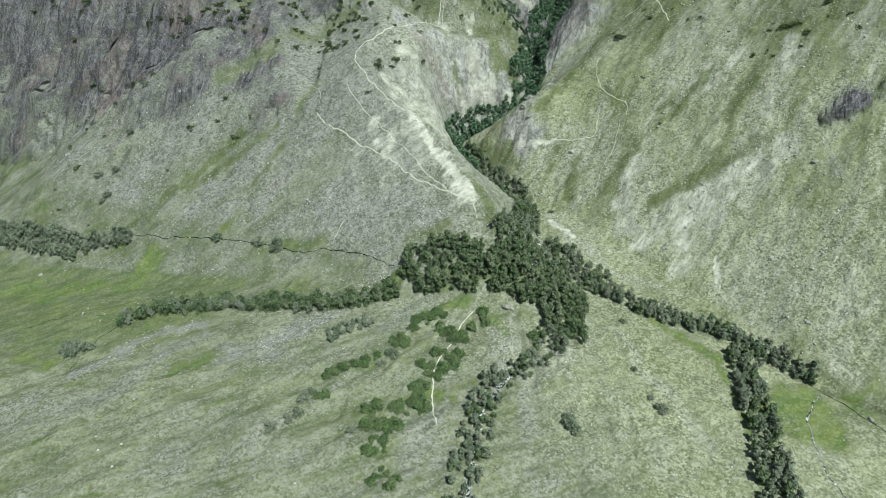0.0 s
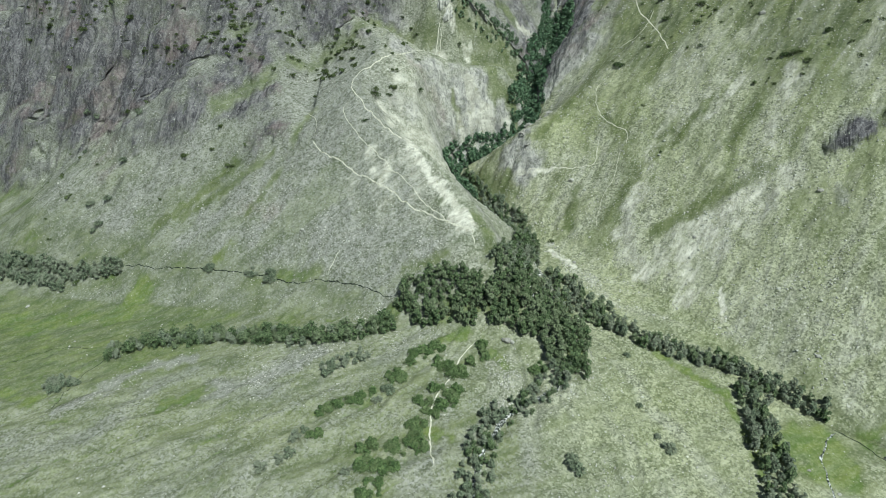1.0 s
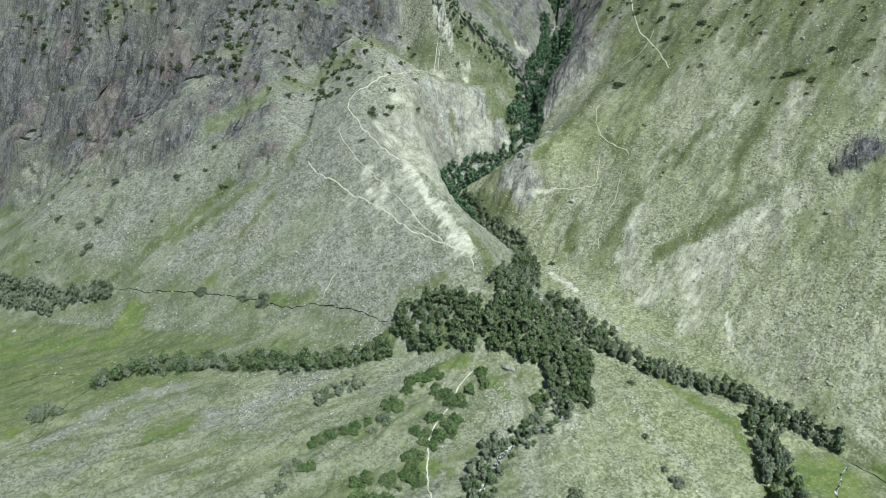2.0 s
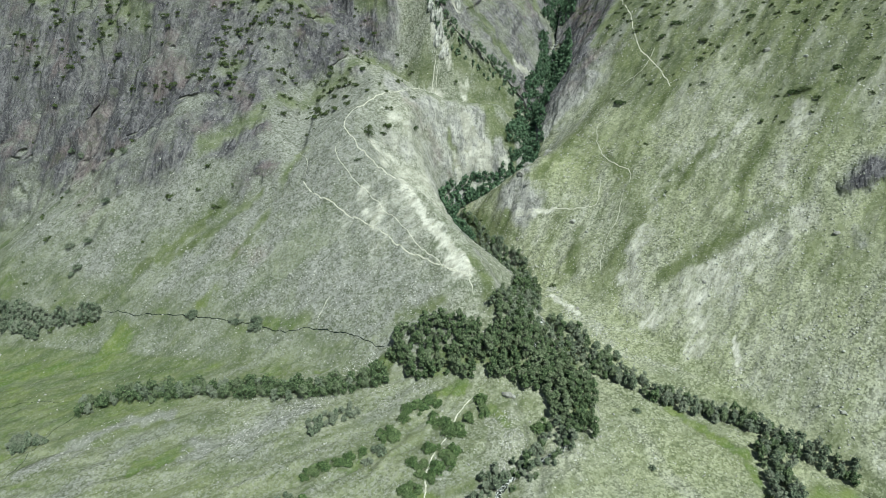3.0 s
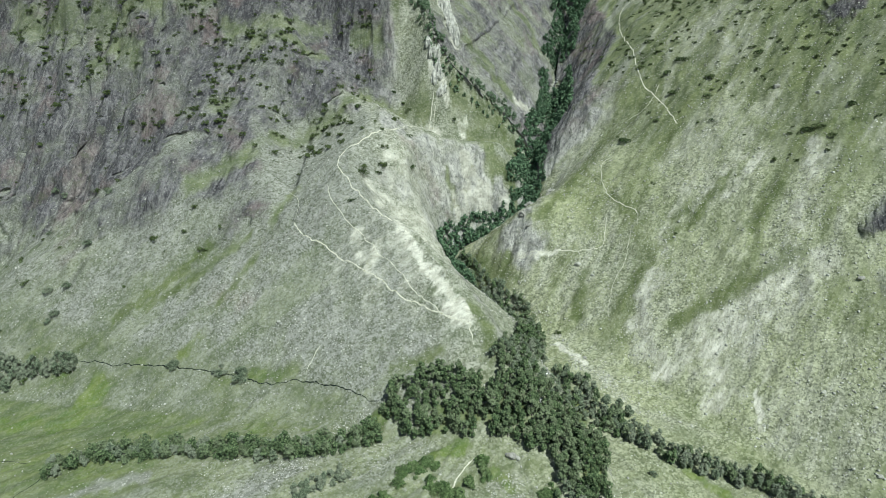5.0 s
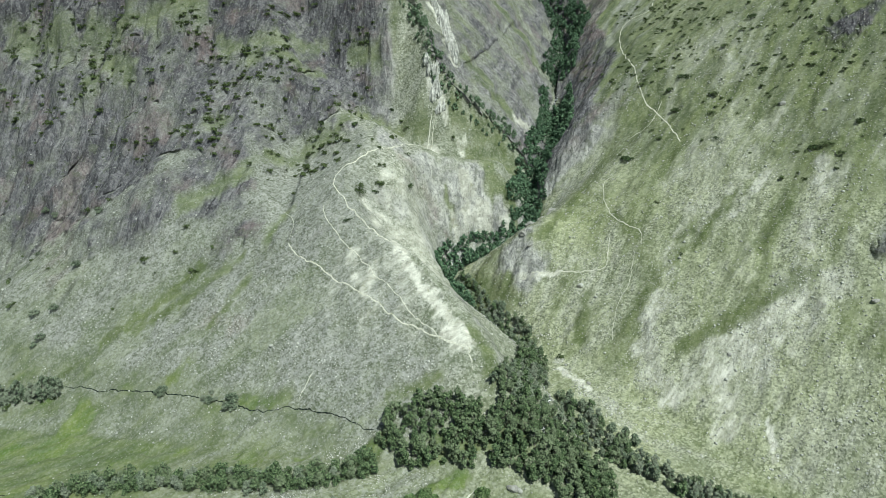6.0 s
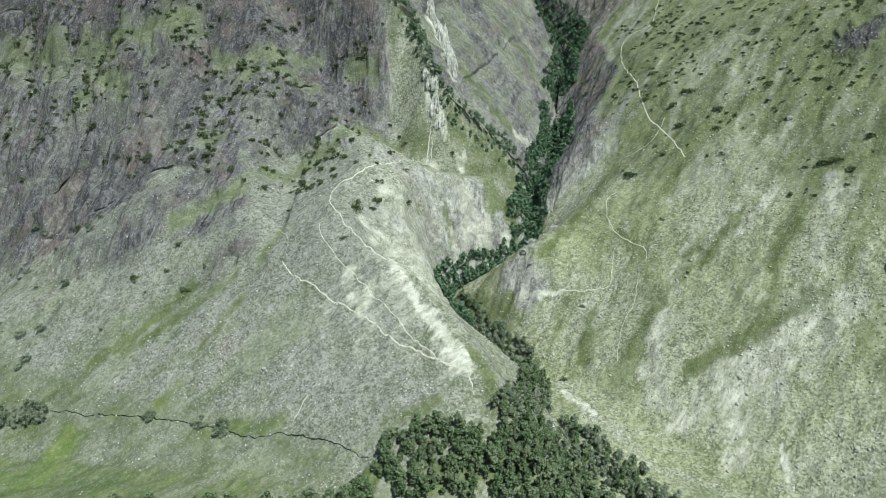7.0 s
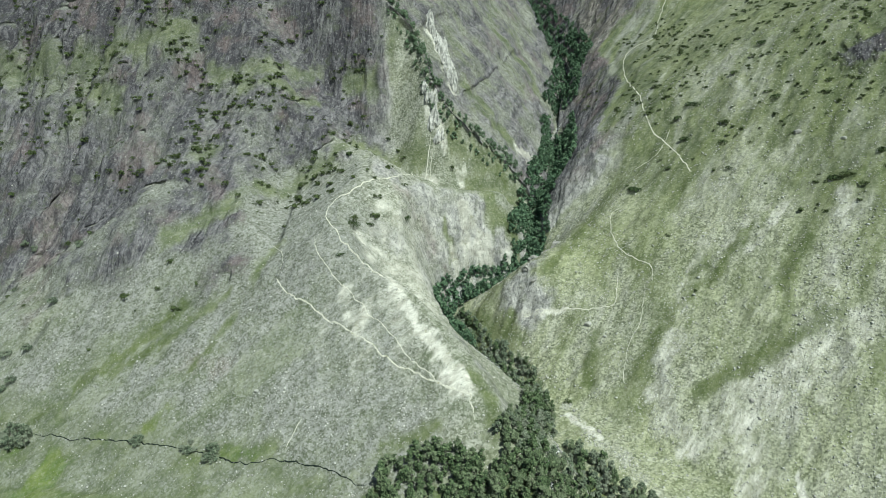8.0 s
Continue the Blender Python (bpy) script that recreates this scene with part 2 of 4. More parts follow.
SCREES_LEFT = [([(-227, 500), (-208, 515)], 8), ([(-91, 419), (-82, 426)], 7), ([(-141, 431), (-124, 449), (-115, 456)], 6), ([(-335, 570), (-319, 595)], 6),
    ([(-18, 398), (-6, 394)], 6), ([(-63, 411), (-44, 412)], 5), ([(-140, 312), (-111, 321), (-78, 339)], 9), ([(-64, 362), (-40, 367)], 4), ([(33, 314), (41, 301), (37, 281)], 7),
    ([(-233, 305), (-194, 339), (-163, 345)], 6)]
BARE = [([(-25, 469), (-13, 441), (0, 425), (12, 412), (21, 400)], 3.5), ([(-21, 457), (-8, 433), (9, 414)], 2.5), ([(6, 410), (18, 399)], 6), ([(25, 578), (29, 570), (38, 569)], 6),
    ([(39, 574), (45, 570), (34, 565)], 6), ([(18, 564), (29, 562)], 5), ([(55, 572), (62, 571)], 4), ([(24, 612), (35, 611)], 4), ([(-10, 612), (3, 607)], 3),
    ([(76, 661), (92, 668)], 5), ([(1, 687), (11, 674), (17, 651)], 6), ([(-3, 630), (4, 624), (10, 618)], 4), ([(82, 431), (96, 410)], 3), ([(181, 362), (178, 345)], 1.8),
    ([(62, 509), (91, 498)], 1.8)]
PALE = [([(204, 414), (186, 396), (165, 375)], 16), ([(167, 406), (146, 394)], 12), ([(-25, 534), (-39, 510), (-24, 511)], 14), ([(-55, 459), (-33, 438)], 10)]
PATHS_LEFT = [[(0, 621), (-6, 606), (-13, 590), (-24, 572), (-34, 557), (-56, 538), (-67, 531), (-70, 513), (-59, 496), (-47, 481), (-37, 471), (-24, 460)],
    [(2, 618), (-3, 604), (-12, 590)],
    [(-76, 501), (-73, 490), (-56, 468), (-41, 452), (-26, 436), (-15, 424), (-3, 413), (6, 404), (20, 398)],
    [(-99, 485), (-90, 474), (-75, 464), (-54, 446), (-36, 432), (-23, 422), (-7, 413), (9, 402), (21, 397), (21, 393), (23, 386)],
    [(-108, 514), (-97, 498), (-99, 485)],
    [(-71, 408), (-77, 402), (-79, 398)]]
PATHS_RIGHT = [[(255, 820), (233, 784), (217, 750), (192, 746), (178, 703), (173, 639), (171, 600), (179, 572), (185, 541)],
    [(138, 548), (131, 546), (129, 527), (135, 511), (146, 496), (144, 485)],
    [(64, 506), (91, 498), (112, 489), (123, 490), (127, 506)],
    [(140, 487), (134, 470), (122, 455), (116, 438)],
    [(21, 334), (12, 322), (4, 304), (-4, 288), (-6, 270), (-4, 244)],
    [(182, 585), (171, 574), (154, 576)]]
DITCHES = [[(-248, 447), (-213, 435), (-173, 423), (-139, 412), (-106, 399), (-73, 392), (-51, 383), (-40, 376), (-32, 372)],
    [(-240, 304), (-233, 340), (-223, 354)],
    [(-297, 362), (-267, 372), (-241, 367)]]
DITCHES.append([(213, 270), (224, 259), (232, 247), (246, 228)])
SWARDS, SCREES, PATHS = SWARDS_SPUR + SWARDS_FACE + SWARDS_RIGHT, SCREES_RIGHT + SCREES_LEFT, PATHS_LEFT + PATHS_RIGHT
RUST = [([(-304, 617), (-310, 581), (-281, 517)], 12), ([(10, 556), (10, 547)], 2.5), ([(146, 620), (136, 613)], 5), ([(-26, 556), (-1, 558)], 5), ([(-151, 455), (-127, 447)], 6)]
TAN = [([(210, 1009), (192, 894), (170, 847)], 16), ([(205, 842), (183, 800)], 12)]
BROOK = [(213, 268), (204, 261), (196, 247), (192, 230), (192, 212), (198, 190)]
TORRENT = [(70, 395), (60, 372), (64, 342), (71, 323), (67, 296), (41, 282), (27, 262), (18, 241), (13, 215), (6, 180), (-4, 120)]


def band(line, wide, x, y, ragged=0.7):
    """1 on a plan line, falling to 0 with a ragged edge at its half width."""
    xs, ys = [p[0] for p in line], [p[1] for p in line]
    out = np.zeros(np.shape(x))
    m = (x > min(xs) - 3 * wide) & (x < max(xs) + 3 * wide) & (y > min(ys) - 3 * wide) & (y < max(ys) + 3 * wide)
    px, py = x[m], y[m]
    d, _, _ = along(line, px, py)
    d = d + ragged * wide * (fbm(px / (1.6 * wide), py / (1.6 * wide), 41, 4))
    out[m] = step(1.5 * wide, 0.1 * wide, d)
    return out


def many(bands, x, y, ragged=0.7):
    out = np.zeros(np.shape(x))
    for line, wide in bands:
        out = np.maximum(out, band(line, wide, x, y, ragged))
    return out


# ---- materials ----
class Nodes:
    """Shorthand for building a node material."""

    def __init__(self, name):
        self.mat = bpy.data.materials.new(name)
        self.mat.use_nodes = True
        self.tree = self.mat.node_tree
        self.bsdf = self.tree.nodes["Principled BSDF"]
        self.bsdf.inputs["Specular IOR Level"].default_value = 0.25

    def add(self, kind, **values):
        n = self.tree.nodes.new(kind)
        for k, v in values.items():
            n.inputs[k.replace("_", " ")].default_value = v
        return n

    def link(self, a, b):
        self.tree.links.new(a, b)
        return b

    def put(self, v, socket):
        if isinstance(v, (int, float)):
            socket.default_value = v
        elif isinstance(v, tuple):
            socket.default_value = (*v, 1) if len(v) == 3 else v
        else:
            self.link(v, socket)

    def math(self, op, a, b=0.0, clamp=False):
        n = self.tree.nodes.new("ShaderNodeMath")
        n.operation, n.use_clamp = op, clamp
        self.put(a, n.inputs[0])
        self.put(b, n.inputs[1])
        return n.outputs[0]

    def mix(self, fac, a, b, blend='MIX'):
        n = self.tree.nodes.new("ShaderNodeMix")
        n.data_type, n.blend_type = 'RGBA', blend
        self.put(fac, n.inputs[0])
        self.put(a, n.inputs[6])
        self.put(b, n.inputs[7])
        return n.outputs[2]

    def ramp(self, v, lo, hi, a=0.0, b=1.0):
        n = self.tree.nodes.new("ShaderNodeMapRange")
        n.interpolation_type = 'SMOOTHSTEP'
        self.put(v, n.inputs[0])
        for k, q in enumerate((lo, hi, a, b)):
            self.put(q, n.inputs[k + 1])
        return n.outputs[0]

    def place(self, scale=(1, 1, 1), turn=0.0):
        g = self.tree.nodes.new("ShaderNodeNewGeometry")
        m = self.tree.nodes.new("ShaderNodeMapping")
        m.inputs["Scale"].default_value = scale
        m.inputs["Rotation"].default_value = (0, 0, turn)
        self.link(g.outputs["Position"], m.inputs[0])
        return m.outputs[0]

    def noise(self, scale, detail=4.0, rough=0.55, where=None, twist=0.0):
        n = self.add("ShaderNodeTexNoise", Scale=scale, Detail=detail, Roughness=rough, Distortion=twist)
        self.link(where if where is not None else self.place(), n.inputs["Vector"])
        return n.outputs["Fac"]

    def cells(self, scale, where=None, out="Distance", feature='F1'):
        n = self.tree.nodes.new("ShaderNodeTexVoronoi")
        n.feature = feature
        n.inputs["Scale"].default_value = scale
        self.link(where if where is not None else self.place(), n.inputs["Vector"])
        return n.outputs[out]

    def finish(self, colour, rough=0.9, bump=None, high=0.3, far=1.0):
        self.put(colour, self.bsdf.inputs["Base Color"])
        self.put(rough, self.bsdf.inputs["Roughness"])
        if bump is not None:
            b = self.add("ShaderNodeBump", Strength=high, Distance=far)
            self.link(bump, b.inputs["Height"])
            self.link(b.outputs[0], self.bsdf.inputs["Normal"])
        return self.mat


def ground_material():
    n = Nodes("mountain_ground")
    cover = n.tree.nodes.new("ShaderNodeAttribute")
    cover.attribute_name = "cover"
    split = n.tree.nodes.new("ShaderNodeSeparateColor")
    n.link(cover.outputs["Color"], split.inputs[0])
    lush, stony, rocky, bare = split.outputs[0], split.outputs[1], split.outputs[2], cover.outputs["Alpha"]
    spot = n.tree.nodes.new("ShaderNodeSeparateXYZ")
    n.link(n.place(), spot.inputs[0])
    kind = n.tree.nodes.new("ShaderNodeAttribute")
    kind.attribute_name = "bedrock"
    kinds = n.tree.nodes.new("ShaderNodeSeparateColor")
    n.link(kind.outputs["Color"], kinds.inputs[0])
    # the first mask darkens slaty ground, so shade is partly put into its colour
    shaded_slate, olive, rust, tan = kinds.outputs[0], kinds.outputs[1], kinds.outputs[2], kind.outputs["Alpha"]
    granite = n.math('SUBTRACT', 1.0, shaded_slate)
    flows = n.tree.nodes.new("ShaderNodeAttribute")
    flows.attribute_name = "flow"  # across and down the slope, drawn out downhill
    flow = flows.outputs["Vector"]
    wide, mid, fine, grit = n.noise(0.022, 5), n.noise(0.13, 6, 0.62, flow, 0.4), n.noise(0.34, 4, 0.62, flow, 0.3), n.noise(0.5, 3, 0.55)
    dry = n.mix(n.ramp(wide, 0.40, 0.60), (0.20, 0.22, 0.16), (0.145, 0.168, 0.112))
    rich = n.mix(n.ramp(wide, 0.40, 0.60), (0.31, 0.335, 0.19), (0.215, 0.245, 0.115))
    turf = n.mix(olive, dry, rich)
    turf = n.mix(n.ramp(mid, 0.47, 0.66, 0, 0.45), turf, n.mix(olive, (0.36, 0.37, 0.30), (0.36, 0.375, 0.22)))
    turf = n.mix(n.ramp(mid, 0.52, 0.34, 0, 0.5), turf, n.mix(olive, (0.10, 0.118, 0.075), (0.095, 0.12, 0.042)))
    meadow = n.mix(n.ramp(mid, 0.35, 0.65), (0.085, 0.14, 0.025), (0.15, 0.192, 0.045))
    grass = n.mix(n.ramp(mid, 0.35, 0.65), (0.07, 0.095, 0.03), (0.125, 0.152, 0.055))
    grass = n.mix(n.math('MAXIMUM', n.ramp(spot.outputs[2], 8, 35), n.ramp(lush, 0.85, 0.55)), meadow, grass)
    turf = n.mix(n.ramp(n.math('ADD', lush, n.math('MULTIPLY', n.math('SUBTRACT', n.noise(0.1, 6, 0.65, flow, 0.4), 0.5), 0.9)), 0.1, 0.85, 0, 0.9), turf, grass)
    # heath turf darker with height: the upper slopes' dimness put into its colour
    heath_dim = n.ramp(n.math('ADD', spot.outputs[2], n.math('MULTIPLY', wide, 60.0)), 150, 225, 0, 0.5)
    turf = n.mix(heath_dim, turf, n.mix(n.ramp(mid, 0.38, 0.62), (0.055, 0.072, 0.034), (0.15, 0.17, 0.08)))
    # pale tussocks and the hollows between them, with the hollows' shade put into colour
    rank = n.ramp(stony, 0.12, 0.5, 0.35, 0.85)
    turf = n.mix(n.math('MULTIPLY', rank, n.ramp(fine, 0.49, 0.32, 0, 0.4)), turf, (0.075, 0.092, 0.045))
    turf = n.mix(n.math('MULTIPLY', rank, n.ramp(grit, 0.53, 0.68, 0, 0.4)), turf, n.mix(olive, (0.47, 0.475, 0.40), (0.47, 0.49, 0.31)))
    turf = n.mix(n.math('MULTIPLY', rank, n.ramp(grit, 0.46, 0.32, 0, 0.4)), turf, (0.06, 0.075, 0.036))
    gravel = n.mix(n.ramp(fine, 0.34, 0.66), (0.31, 0.315, 0.265), (0.50, 0.50, 0.44))
    gravel = n.mix(n.ramp(grit, 0.46, 0.32, 0, 0.4), gravel, (0.11, 0.115, 0.095))
    gravel = n.mix(n.ramp(n.noise(0.16, 5, 0.62, flow, 0.3), 0.42, 0.66, 0, 0.7), gravel, n.mix(olive, (0.23, 0.24, 0.175), (0.25, 0.27, 0.135)))
    # grey slaty gravel, darkened for the shade over the great face
    gravel = n.mix(n.math('MULTIPLY', shaded_slate, 0.7), gravel, n.mix(n.ramp(fine, 0.34, 0.66), (0.19, 0.19, 0.19), (0.31, 0.31, 0.312)))
    gravel = n.mix(n.math('MULTIPLY', rust, 0.6), gravel, n.mix(n.ramp(fine, 0.38, 0.62), (0.20, 0.155, 0.15), (0.40, 0.33, 0.315)))
    edge = n.math('ADD', stony, n.math('MULTIPLY', n.math('SUBTRACT', n.noise(0.12, 6, 0.62, flow, 0.5), 0.5), 0.9))
    colour = n.mix(n.ramp(edge, -0.1, 1.2, 0, 0.85), turf, gravel)
    # loose stones: pale cells of two sizes, thicker where it is stony
    patchy = n.ramp(n.noise(0.045, 4, 0.65), 0.38, 0.62, 0.45, 1.2)
    stone = None
    for scale, thick, gain in ((0.3, 0.62, 0.34), (0.6, 0.5, 0.45)):
        cell, tone = n.cells(scale), n.cells(scale, out="Color")
        tones = n.tree.nodes.new("ShaderNodeSeparateColor")
        n.link(tone, tones.inputs[0])
        size = n.ramp(n.math('ADD', n.math('MULTIPLY', stony, 0.26), n.math('MULTIPLY', tones.outputs[0], 0.74)), thick, 1.0, 0.0, gain)
        size = n.math('MULTIPLY', n.math('MULTIPLY', size, patchy), n.ramp(shaded_slate, 0.0, 1.0, 1.0, 0.5))
        mark = n.ramp(n.math('SUBTRACT', size, cell), 0.0, 0.05)
        shade = n.mix(tones.outputs[1], (0.30, 0.30, 0.28), (0.68, 0.68, 0.63))
        colour = n.mix(mark, colour, shade)
        stone = mark if stone is None else n.math('MAXIMUM', stone, mark)
    # every clod and stone has its own tone
    for scale, turfy, stonier in ((0.42, 0.2, 0.32), (0.7, 0.26, 0.4), (1.0, 0.42, 0.58)):
        clod = n.tree.nodes.new("ShaderNodeSeparateColor")
        n.link(n.cells(scale, out="Color"), clod.inputs[0])
        much = n.math('MULTIPLY', n.ramp(stony, 0.1, 0.7, turfy, stonier), n.ramp(lush, 0.0, 0.8, 1.0, 0.3))
        pale_clod = n.mix(shaded_slate, n.mix(olive, (0.48, 0.48, 0.43), (0.50, 0.515, 0.36)), (0.36, 0.36, 0.35))
        colour = n.mix(n.math('MULTIPLY', n.ramp(clod.outputs[0], 0.45, 0.0), much), colour, (0.07, 0.082, 0.045))
        colour = n.mix(n.math('MULTIPLY', n.ramp(clod.outputs[0], 0.6, 1.0), much), colour, pale_clod)
    # crags: upright streaks, cracks, rusty and pale beds, moss on ledges
    streak = n.noise(0.24, 7, 0.68, n.place((1, 1, 0.3)), 0.5)
    # ribs that run straight down the great face
    face = n.tree.nodes.new("ShaderNodeCombineXYZ")
    n.link(n.math('SUBTRACT', n.math('MULTIPLY', spot.outputs[0], 0.92), n.math('MULTIPLY', spot.outputs[1], 0.385)), face.inputs[0])
    n.link(n.math('MULTIPLY', n.math('ADD', n.math('MULTIPLY', spot.outputs[0], 0.385), n.math('MULTIPLY', spot.outputs[1], 0.92)), 0.14), face.inputs[1])
    n.link(n.math('MULTIPLY', spot.outputs[2], 0.14), face.inputs[2])
    rib, seam = n.noise(0.14, 7, 0.68, face.outputs[0], 0.7), n.noise(0.4, 5, 0.7, face.outputs[0], 1.0)
    crack = n.noise(0.55, 5, 0.7, n.place((1, 1, 0.45)), 0.8)
    rock = n.mix(n.ramp(streak, 0.38, 0.62), (0.10, 0.097, 0.112), (0.25, 0.242, 0.262))
    rock = n.mix(n.math('MULTIPLY', granite, 0.9), rock, n.mix(n.ramp(streak, 0.38, 0.62), (0.33, 0.33, 0.315), (0.66, 0.65, 0.61)))
    # dark purplish rock higher up, with the upper face's dimness put into its colour
    high = n.math('MULTIPLY', shaded_slate, n.ramp(n.math('ADD', spot.outputs[2], n.math('MULTIPLY', wide, 60.0)), 205, 250, 0, 0.75))
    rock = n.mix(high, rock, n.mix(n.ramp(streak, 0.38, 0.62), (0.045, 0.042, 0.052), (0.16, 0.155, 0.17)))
    # rib hollows and seams darkened, crests paled: their light and shade as colour
    rock = n.mix(n.math('MULTIPLY', shaded_slate, n.ramp(rib, 0.48, 0.40, 0, 0.8)), rock, (0.07, 0.068, 0.08))
    rock = n.mix(n.math('MULTIPLY', shaded_slate, n.ramp(rib, 0.54, 0.66, 0, 0.6)), rock, (0.36, 0.35, 0.355))
    rock = n.mix(n.math('MULTIPLY', shaded_slate, n.ramp(seam, 0.44, 0.37, 0, 0.8)), rock, (0.035, 0.034, 0.04))
    rock = n.mix(n.math('MULTIPLY', shaded_slate, n.ramp(n.noise(0.028, 5), 0.52, 0.64, 0, 0.5)), rock, (0.27, 0.205, 0.20))
    rock = n.mix(n.math('MULTIPLY', rust, 0.6), rock, n.mix(n.ramp(streak, 0.38, 0.62), (0.18, 0.145, 0.14), (0.36, 0.30, 0.285)))
    rock = n.mix(n.math('MULTIPLY', tan, 0.85), rock, n.mix(n.ramp(streak, 0.38, 0.62), (0.20, 0.185, 0.165), (0.47, 0.43, 0.385)))
    rock = n.mix(n.ramp(n.noise(0.07, 8, 0.7), 0.58, 0.72, 0, 0.7), rock, (0.38, 0.37, 0.37))
    # dark upright streaks add to the painted shade between ribs
    rock = n.mix(n.math('MULTIPLY', n.ramp(shaded_slate, 0, 1, 0.55, 1), n.ramp(n.noise(0.09, 7, 0.68, n.place((1, 1, 0.16)), 0.4), 0.50, 0.38, 0, 0.6)), rock, (0.09, 0.088, 0.10))
    rock = n.mix(n.ramp(crack, 0.45, 0.33, 0, 0.7), rock, (0.035, 0.035, 0.04))
    rock = n.mix(n.ramp(crack, 0.56, 0.70, 0, 0.35), rock, (0.45, 0.445, 0.43))
    rock = n.mix(n.ramp(grit, 0.46, 0.34, 0, 0.4), rock, (0.04, 0.04, 0.048))
    rock = n.mix(n.ramp(grit, 0.54, 0.68, 0, 0.35), rock, (0.46, 0.45, 0.45))
    rock = n.mix(n.ramp(n.noise(0.1, 7, 0.7), 0.53, 0.64, 0, 0.45), rock, (0.13, 0.15, 0.085))
    edge = n.math('ADD', rocky, n.math('MULTIPLY', n.math('SUBTRACT', n.noise(0.06, 8, 0.7), 0.5), 1.8))
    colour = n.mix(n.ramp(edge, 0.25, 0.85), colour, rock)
    pale = n.mix(n.ramp(fine, 0.34, 0.66), (0.46, 0.45, 0.39), (0.74, 0.73, 0.66))
    pale = n.mix(n.ramp(streak, 0.44, 0.36, 0, 0.5), pale, (0.22, 0.205, 0.17))
    pale = n.mix(n.ramp(crack, 0.44, 0.34, 0, 0.45), pale, (0.10, 0.10, 0.085))
    pale = n.mix(n.ramp(n.noise(0.2, 7, 0.72), 0.55, 0.66, 0, 0.6), pale, (0.25, 0.26, 0.15))
    edge = n.math('ADD', bare, n.math('MULTIPLY', n.math('SUBTRACT', n.noise(0.2, 6, 0.66, flow, 0.3), 0.5), 1.2))
    colour = n.mix(n.ramp(edge, 0.2, 1.0, 0, 0.92), colour, pale)
    rubble = n.math('ADD', n.cells(0.75), n.math('MULTIPLY', n.cells(2.0), 0.5))
    relief = n.math('MULTIPLY', n.math('ADD', n.math('MULTIPLY', fine, 1.0), n.math('MULTIPLY', rubble, -0.2)), n.ramp(stony, 0.05, 0.7, 0.6, 1.1))
    relief = n.math('ADD', relief, n.math('MULTIPLY', n.math('MULTIPLY', n.math('ADD', n.math('MULTIPLY', crack, 0.7), n.math('MULTIPLY', n.math('ADD', n.math('MULTIPLY', rib, 2.2), seam), n.ramp(shaded_slate, 0, 1, 0.3, 1))), rocky), 4.0))
    relief = n.math('ADD', relief, n.math('MULTIPLY', stone, 0.4))
    return n.finish(colour, 0.95, relief, 0.8, 1.0)


def leaf_material(name, dark, light, dry):
    n = Nodes(name)
    g = n.tree.nodes.new("ShaderNodeNewGeometry")
    o = n.tree.nodes.new("ShaderNodeObjectInfo")
    c = n.mix(g.outputs["Random Per Island"], dark, light)
    c = n.mix(n.ramp(o.outputs["Random"], 0.3, 1.0, 0, 0.55), c, dry)
    n.bsdf.inputs["Specular IOR Level"].default_value = 0.2
    return n.finish(c, 0.7)


def stone_material(name, dark, light, scale=1.5):
    n = Nodes(name)
    g = n.tree.nodes.new("ShaderNodeNewGeometry")
    f = n.noise(scale, 5, 0.7)
    c = n.mix(n.ramp(f, 0.35, 0.65), dark, light)
    c = n.mix(n.math('MULTIPLY', g.outputs["Random Per Island"], 0.8), c, (0.22, 0.22, 0.20))
    c = n.mix(n.ramp(n.noise(scale * 0.6, 4), 0.58, 0.7, 0, 0.6), c, (0.20, 0.21, 0.13))
    return n.finish(c, 0.92, f, 0.5, 0.2)


def soil_material():
    n = Nodes("trodden_soil")
    f, b = n.noise(1.2, 5, 0.7), n.noise(0.25, 3)
    c = n.mix(n.ramp(f, 0.32, 0.68), (0.46, 0.45, 0.37), (0.70, 0.69, 0.61))
    c = n.mix(n.ramp(b, 0.55, 0.7, 0, 0.7), c, (0.27, 0.27, 0.17))
    return n.finish(c, 0.95, f, 0.5, 0.2)


def water_material(name, foam):
    n = Nodes(name)
    f = n.noise(0.9, 5, 0.75, n.place((1, 1, 0.3)), 0.8)
    w = n.ramp(f, 0.66 - foam, 0.74 - foam)
    c = n.mix(w, (0.018, 0.024, 0.020), (0.80, 0.82, 0.82))
    return n.finish(c, n.ramp(w, 0, 1, 0.12, 0.7), f, 0.4, 0.2)


def bark_material():
    n = Nodes("grey_bark")
    f = n.noise(4, 5, 0.7, n.place((1, 1, 0.4)))
    return n.finish(n.mix(n.ramp(f, 0.4, 0.6), (0.10, 0.085, 0.07), (0.36, 0.34, 0.31)), 0.9, f, 0.5, 0.05)


GROUND = ground_material()
LEAF_GREEN = leaf_material("broad_leaves", (0.024, 0.05, 0.022), (0.18, 0.24, 0.12), (0.215, 0.25, 0.16))
LEAF_GREY = leaf_material("willow_leaves", (0.062, 0.088, 0.06), (0.235, 0.28, 0.19), (0.265, 0.285, 0.225))
LEAF_SHRUB = leaf_material("shrub_leaves", (0.035, 0.07, 0.026), (0.165, 0.235, 0.095), (0.185, 0.23, 0.115))
LEAF_DARK = leaf_material("gorge_leaves", (0.035, 0.075, 0.045), (0.16, 0.245, 0.145), (0.18, 0.24, 0.15))
LEAF_SCRUB = leaf_material("juniper_leaves", (0.022, 0.04, 0.016), (0.075, 0.11, 0.04), (0.10, 0.125, 0.05))
BARK = bark_material()
